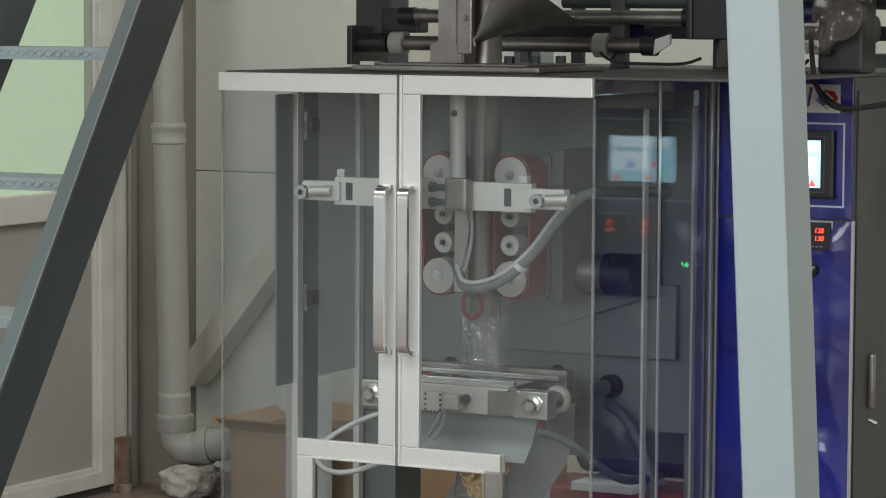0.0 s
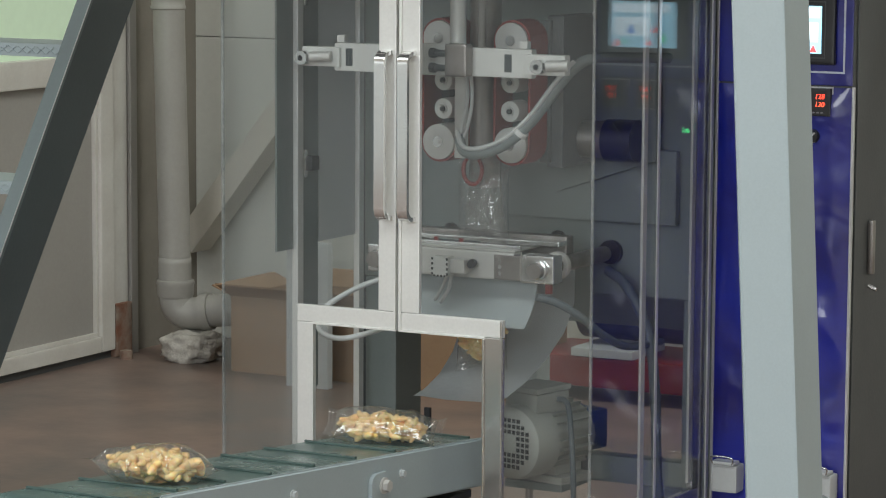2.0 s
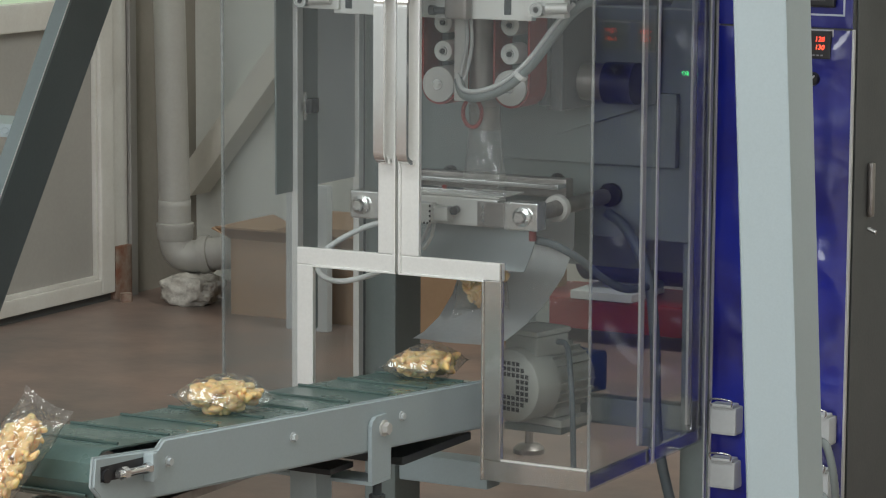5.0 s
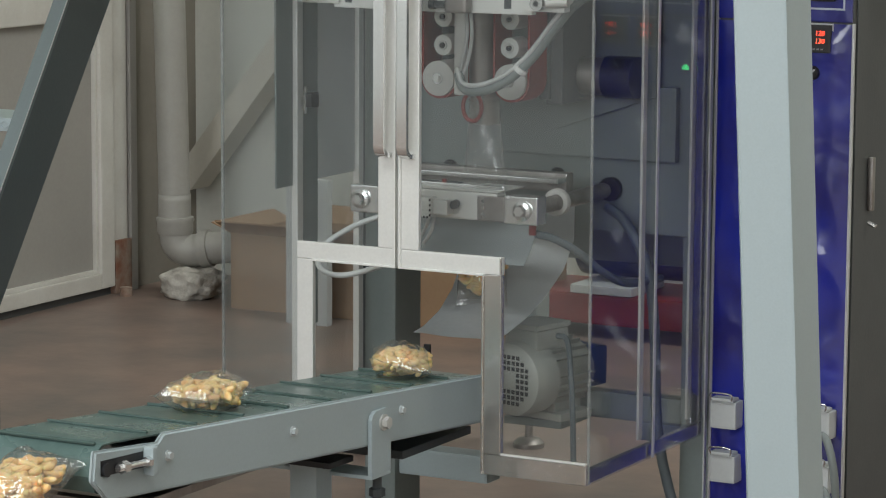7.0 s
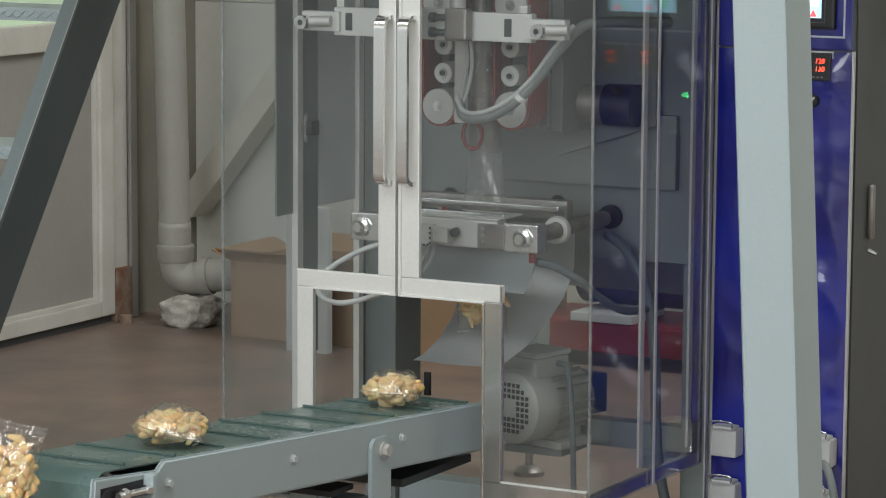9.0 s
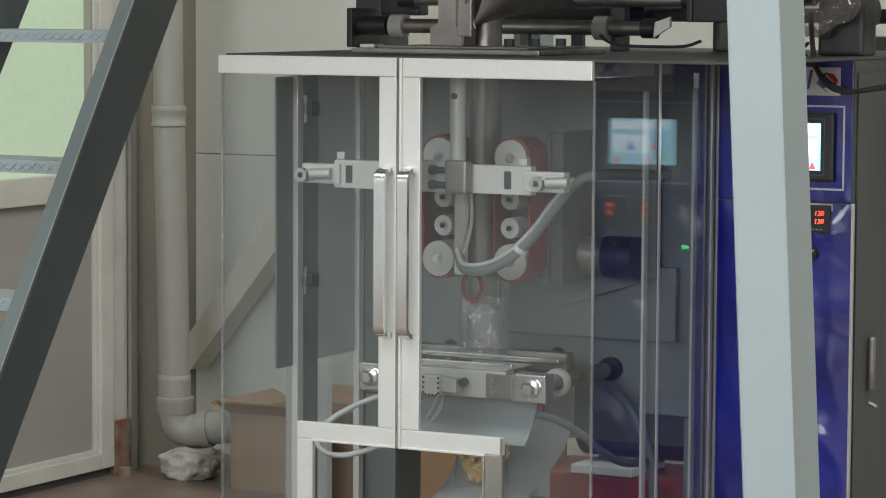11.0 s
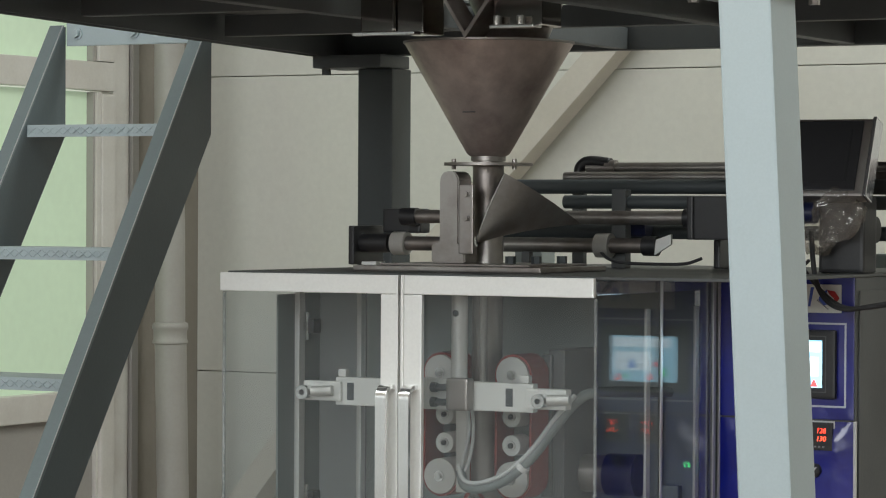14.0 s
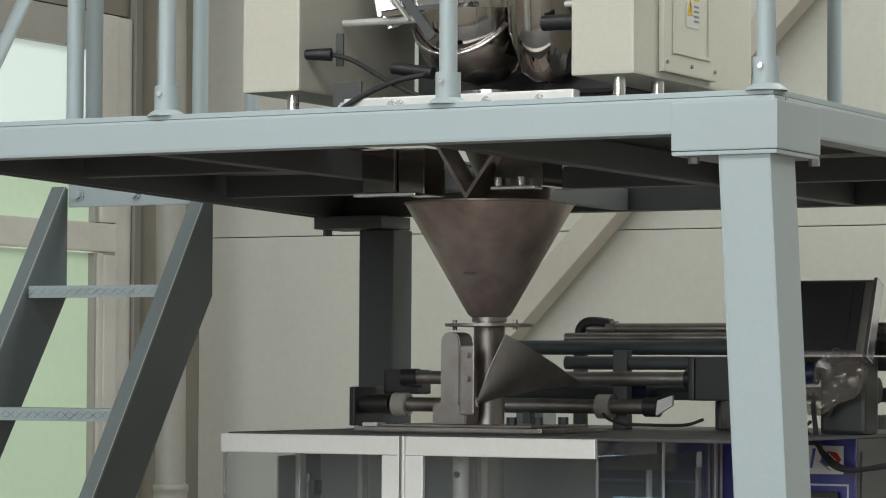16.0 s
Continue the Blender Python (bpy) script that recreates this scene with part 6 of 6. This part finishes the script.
# ---- snack bags ----
def curl(bm, place, turn, size, rng):
    """One puffed corn curl: a short bent capsule."""
    pts = []
    bend = rng.uniform(0.3, 1.1)
    ln = size * rng.uniform(0.85, 1.4)
    for i in range(5):
        t = i / 4 - 0.5
        pts.append(Vector((t * ln, bend * size * 0.35 * (1 - 4 * t * t), 0)))
    n = 7
    r0 = size * rng.uniform(0.22, 0.28)
    rings = []
    for i, p in enumerate(pts):
        r = r0 * (0.62, 0.98, 1.05, 0.98, 0.60)[i]
        rings.append([bm.verts.new(place + turn @ (p + Vector((0, math.cos(a), math.sin(a))) * r * rng.uniform(0.92, 1.08))) for a in [k * math.tau / n for k in range(n)]])
    ends = [bm.verts.new(place + turn @ (pts[0] - Vector((r0 * 0.45, 0, 0)))), bm.verts.new(place + turn @ (pts[-1] + Vector((r0 * 0.45, 0, 0))))]
    for a, b in zip(rings, rings[1:]):
        for j in range(n):
            bm.faces.new((a[j], b[j], b[(j + 1) % n], a[(j + 1) % n]))
    for j in range(n):
        bm.faces.new((rings[0][(j + 1) % n], ends[0], rings[0][j]))
        bm.faces.new((rings[-1][j], ends[1], rings[-1][(j + 1) % n]))


CLUMP = {}


def snack_bag(seed, wx=0.048, wy=0.070, hz=0.033):
    """A pillow bag that lies flat: seals at its two y ends, filled with clumps of curls, the lowest clump first."""
    rng = random.Random(seed)
    t = thing("snack_bag", (0, 0, 0), "clear pillow bag filled with golden puffed corn curls", "snack bag", "snack bags")
    layers = 7
    clumps = [bmesh.new() for _ in range(layers)]
    count = 0
    while count < 160:
        u = Vector((rng.uniform(-1, 1), rng.uniform(-1, 1), rng.uniform(-1, 1)))
        if abs(u.x) ** 2.4 + abs(u.y) ** 2.6 + abs(u.z) ** 2 > 0.92:
            continue
        edge = 1 - 0.45 * max(abs(u.x), abs(u.y)) ** 3
        q = Euler((rng.uniform(-0.7, 0.7), rng.uniform(-0.7, 0.7), rng.uniform(0, 6.28))).to_matrix()
        layer = min(layers - 1, int((u.y * 0.5 + 0.5 + rng.uniform(-0.08, 0.08)) * layers))
        curl(clumps[max(0, layer)], Vector((u.x * wx, u.y * wy, u.z * (hz - 0.008) * edge)), q, rng.uniform(0.024, 0.034), rng)
        count += 1
    for i, bm in enumerate(clumps):
        for f in bm.faces:
            f.smooth = True
        ob = tagged(part("curl_clump", bm, SNACK, t, "golden puffed corn curls"), kind="stuff")
        CLUMP[ob.data.name] = i
    # film: two crumpled halves that meet at the seals, with loose corners
    bm = bmesh.new()
    n = 30
    ph = rng.uniform(0, 9)
    fx, fy = wx + 0.009, wy + 0.020

    def fold(u, v, sgn):
        r = noise.noise(Vector((u * 2.2, v * 2.2, ph + sgn))) * 0.008 + abs(noise.noise(Vector((u * 5.0, v * 3.0, ph - sgn)))) * -0.006
        return r + 0.0022 * math.sin(16 * u + 3 * v + ph) * abs(v) ** 2

    def sheet(sgn):
        g = []
        for i in range(n + 1):
            row = []
            for j in range(n + 1):
                u, v = 2 * i / n - 1, 2 * j / n - 1
                k = max(0, (1 - abs(u) ** 3.0)) ** 0.5 * max(0, 1 - abs(v) ** 3.4) ** 0.75
                z = sgn * k * (hz + 0.006) + fold(u, v, sgn) * (0.25 + k)
                narrow = 1 - 0.10 * (1 - v * v)
                row.append(bm.verts.new((u * fx * narrow, v * fy * (1 - 0.05 * (1 - u * u)), z + 0.016 * math.sin(ph) * u * abs(v) ** 3)))
            g.append(row)
        for i in range(n):
            for j in range(n):
                bm.faces.new((g[i][j], g[i + 1][j], g[i + 1][j + 1], g[i][j + 1]))
    sheet(1)
    sheet(-1)
    part("film", bm, FILM, t, "clear crumpled film", smooth=True)
    for sgn in (-1, 1):
        bm = bmesh.new()
        g = []
        m = 30
        for i in range(m + 1):
            u = 2 * i / m - 1
            zz = 0.016 * math.sin(ph) * u + fold(u, sgn, 1) * 0.25
            y = sgn * fy * (1 - 0.05 * (1 - u * u))
            g.append([bm.verts.new((u * fx * (1 + 3 * w), y + sgn * w, zz + 0.0012 * (k % 2) + 0.25 * w * math.sin(3 * u + ph))) for k, w in enumerate((0.0, 0.004, 0.008, 0.012, 0.016))])
        for a, b in zip(g, g[1:]):
            for k in range(4):
                bm.faces.new((a[k], b[k], b[k + 1], a[k + 1]))
        part("seal", bm, FILM, t, "crimped seal")
    return t


kinds = [snack_bag(3, 0.053, 0.086, 0.031), snack_bag(11, 0.049, 0.072, 0.034), snack_bag(29, 0.051, 0.078, 0.032)]
bags = []
for k in range(-4, 9):
    bags.append((k, copy_thing(kinds[k % 3], pose(TX, TY, 1.99, 90, 0, 0)) if k > -2 else copy_thing(kinds[k % 3], pose(-0.42, -1.5, 0.3))))
# the heap beyond the conveyor's end: these lie still
rest = random.Random(5)
kinds[0].matrix_basis = pose(-0.44, -1.60, 0.034, 3, -2, 20)
kinds[1].matrix_basis = pose(-0.30, -1.50, 0.034, -2, 3, 70)
kinds[2].matrix_basis = pose(-0.55, -1.52, 0.036, 2, 2, 130)
for lx, ly, lz in ((-0.40, -1.72, 0.036), (-0.43, -1.55, 0.100), (-0.36, -1.64, 0.165), (-0.47, -1.53, 0.230), (-0.40, -1.57, 0.295), (-0.44, -1.53, 0.360), (-0.40, -1.545, 0.425)):
    copy_thing(kinds[rest.randrange(3)], pose(lx, ly, lz, rest.uniform(-6, 6), rest.uniform(-6, 6), rest.uniform(0, 360)))
for i in range(8):
    copy_thing(kinds[i % 3], pose(-0.39 + rest.uniform(-0.03, 0.03), -1.40 + rest.uniform(-0.02, 0.02), 0.036 + 0.0665 * i, rest.uniform(-5, 5), rest.uniform(-5, 5), rest.uniform(0, 360)))


def motions():
    """Everything that moves: the sealing jaw, the belt's ribs and the bags."""
    period, first, speed = 1.835, 0.68, 0.424
    # jaw: forward while a bag is drawn down, back while it is filled
    rows = []
    t = first - 2 * period
    while t < 16.5:
        for dt, y in ((0.12, 0.0), (1.08, 0.0), (1.22, 0.073), (1.70, 0.073)):
            rows.append((t + dt, y))
        t += period
    rows = [r for r in rows if -0.2 <= r[0] <= 16.2]
    walk(jaw, [(0, pose(-0.43, YJ + 0.045, ZJ))] + [(a, pose(-0.43, YJ + y, ZJ)) for a, y in rows if 0.05 < a < 15.95] + [(16, pose(-0.43, YJ, ZJ))])
    # ribs run round with the belt
    a0 = math.degrees(math.atan(-SL))
    for k, ob in enumerate(ribs):
        rows = []
        for i in range(161):
            t = i * 0.1
            p, turn = loop_point(LOOP * k / NRIB + 0.0975 + 0.42 * t)
            o = ORIGIN[conv]
            rows.append((t, pose(p.x - o.x, p.y - o.y, p.z - o.z, math.degrees(turn) - a0, 0, 0)))
        walk(ob, rows)
    # bags: fall into the film sleeve, are drawn below the jaws, drop to the belt, ride out and tip onto the heap
    shift = {-2: 0.0, -1: -0.006, 0: 0.010, 1: -0.070, 2: -0.056, 3: -0.116, 4: -0.096}
    yaws = {-2: 40, -1: -35, 0: -65, 1: 4, 2: 8, 3: 28, 4: 25}
    for k, bag in bags:
        rng = random.Random(40 + k)
        t0 = first + period * k
        s = shift.get(k, -0.05)
        yaw, ln = yaws.get(k, rng.uniform(-40, 40)), 0.108 + s
        hb = 0.031
        rows = []
        add = rows.append
        fill = t0 - period
        add((fill - 1.05, TX, TY, 1.985, 90, 0, 0))
        add((fill - 0.75, TX + 0.01, 0.348, 0.992, 90, 0, 0))
        add((fill + 0.19, TX + 0.01, 0.345, 0.990, 90, 0, 0))
        add((fill + 0.40, TX + 0.01, 0.345, 0.875, 90, 0, 0))
        add((fill + 0.58, TX + 0.01, 0.345, 0.765, 90, 0, 0))
        add((t0 - 0.22, TX + 0.01, 0.340, 0.752, 90, 0, 0))
        add((t0 - 0.12, TX + 0.01, 0.290, 0.745, 88, 0, 0))
        add((t0 - 0.02, TX + 0.01, 0.262, 0.712, 86, 3, 2))
        add((t0 + 0.08, TX + 0.01, 0.252, 0.657, 80, 6, 4))
        add((t0 + 0.18, TX + 0.01, 0.240, 0.622, 44, 5, yaw * 0.1))
        add((t0 + 0.28, TX + 0.01, 0.207, 0.598, 20, 4, yaw * 0.3))
        add((t0 + 0.38, TX + 0.01, 0.172 + 0.1 * s, 0.586, 8, 3, yaw * 0.5))
        add((t0 + 0.48, TX + 0.012, 0.150 + 0.3 * s, 0.582, 2, 1, yaw * 0.8))
        add((t0 + 0.62, TX + 0.012, 0.138 + 0.7 * s, belt_z(0.14) + hb + 0.002, -2, 0, yaw))
        for dt in (0.82, 1.6, 2.6, 3.4, 3.85):
            y = ln - speed * (dt - 0.82)
            if y < -1.20:
                continue
            add((t0 + dt, TX + 0.012, y, belt_z(y) + hb, math.degrees(-math.atan(-SL)), 0, yaw))
        te = t0 + 0.82 + (ln + 1.20) / speed
        add((te, TX + 0.012, -1.20, belt_z(-1.2) + hb, -4, 0, yaw))
        add((te + 0.16, TX + 0.012, -1.285, belt_z(-1.28) + 0.032, 18, 0, yaw * 0.8))
        add((te + 0.32, TX + 0.012, -1.325, 0.668, 50, 3, yaw * 0.5))
        if k % 3 == 2:
            # this one stays on end against the belt's nose
            add((te + 0.46, TX + 0.012, -1.345, 0.648, 78, 8, yaw * 0.3))
            add((te + period - 0.10, TX + 0.012, -1.347, 0.642, 80, 8, yaw * 0.3))
        else:
            add((te + 0.46, TX + 0.020, -1.340, 0.640, 46, 4, yaw * 0.4))
            add((te + 0.74, TX + 0.050, -1.345, 0.612, 14, 3, yaw * 0.6))
            add((te + period - 0.10, TX + 0.055, -1.350, 0.606, 10, 3, yaw * 0.6))
        add((te + period + 0.12, TX + 0.01, -1.45, 0.545, 52, 8, yaw * 0.2))
        add((te + period + 0.35, TX, -1.50, 0.502, 18, 5, yaw))
        add((te + 2 * period, TX, -1.53, 0.492, 8, 4, yaw))
        add((te + 2 * period + 0.3, TX - 0.10 * (1 if k % 2 else -1), -1.62, 0.42, 30, 20, yaw))
        add((te + 2 * period + 0.6, TX - 0.30 * (1 if k % 2 else -1), -1.70 - 0.04 * (k % 3), 0.10, 20, 15, yaw))
        add((te + 2 * period + 0.8, TX - 0.36 * (1 if k % 2 else -1), -1.74 - 0.16 * (k % 3), 0.036 + 0.066 * (k // 6 % 2), 0, 0, yaw))
        inside = [(r[0], pose(*r[1:])) for r in rows if 0.02 < r[0] < 15.98]

        def at(t):
            if t <= rows[0][0]:
                return pose(*rows[0][1:])
            for a, b in zip(rows, rows[1:]):
                if a[0] <= t <= b[0]:
                    w = (t - a[0]) / (b[0] - a[0])
                    return pose(*[p + (q - p) * w for p, q in zip(a[1:], b[1:])])
            return pose(*rows[-1][1:])
        walk(bag, [(0, at(0))] + inside + [(16, at(16))])
        # the curls pour into the sleeve one clump after another, after the empty film has come down
        for piece in bag.children:
            if piece.data.name not in CLUMP or fill < -0.6:
                continue
            i = CLUMP[piece.data.name]
            land = fill - 0.06 + 0.040 * i
            drop = [(fill - 1.05, 0.0), (fill - 0.75, 0.97), (land - 0.10, 0.95), (land - 0.066, 0.12), (land, 0.0)]

            def height(t):
                return float(np.interp(t, [d[0] for d in drop], [d[1] for d in drop]))
            steps = [(0, height(0))] + [d for d in drop if 0.02 < d[0] < 15.98] + [(16, height(16))]
            walk(piece, [(t, pose(0.012 * math.sin(3 * i) * min(1, y), y, 0)) for t, y in steps])


motions()
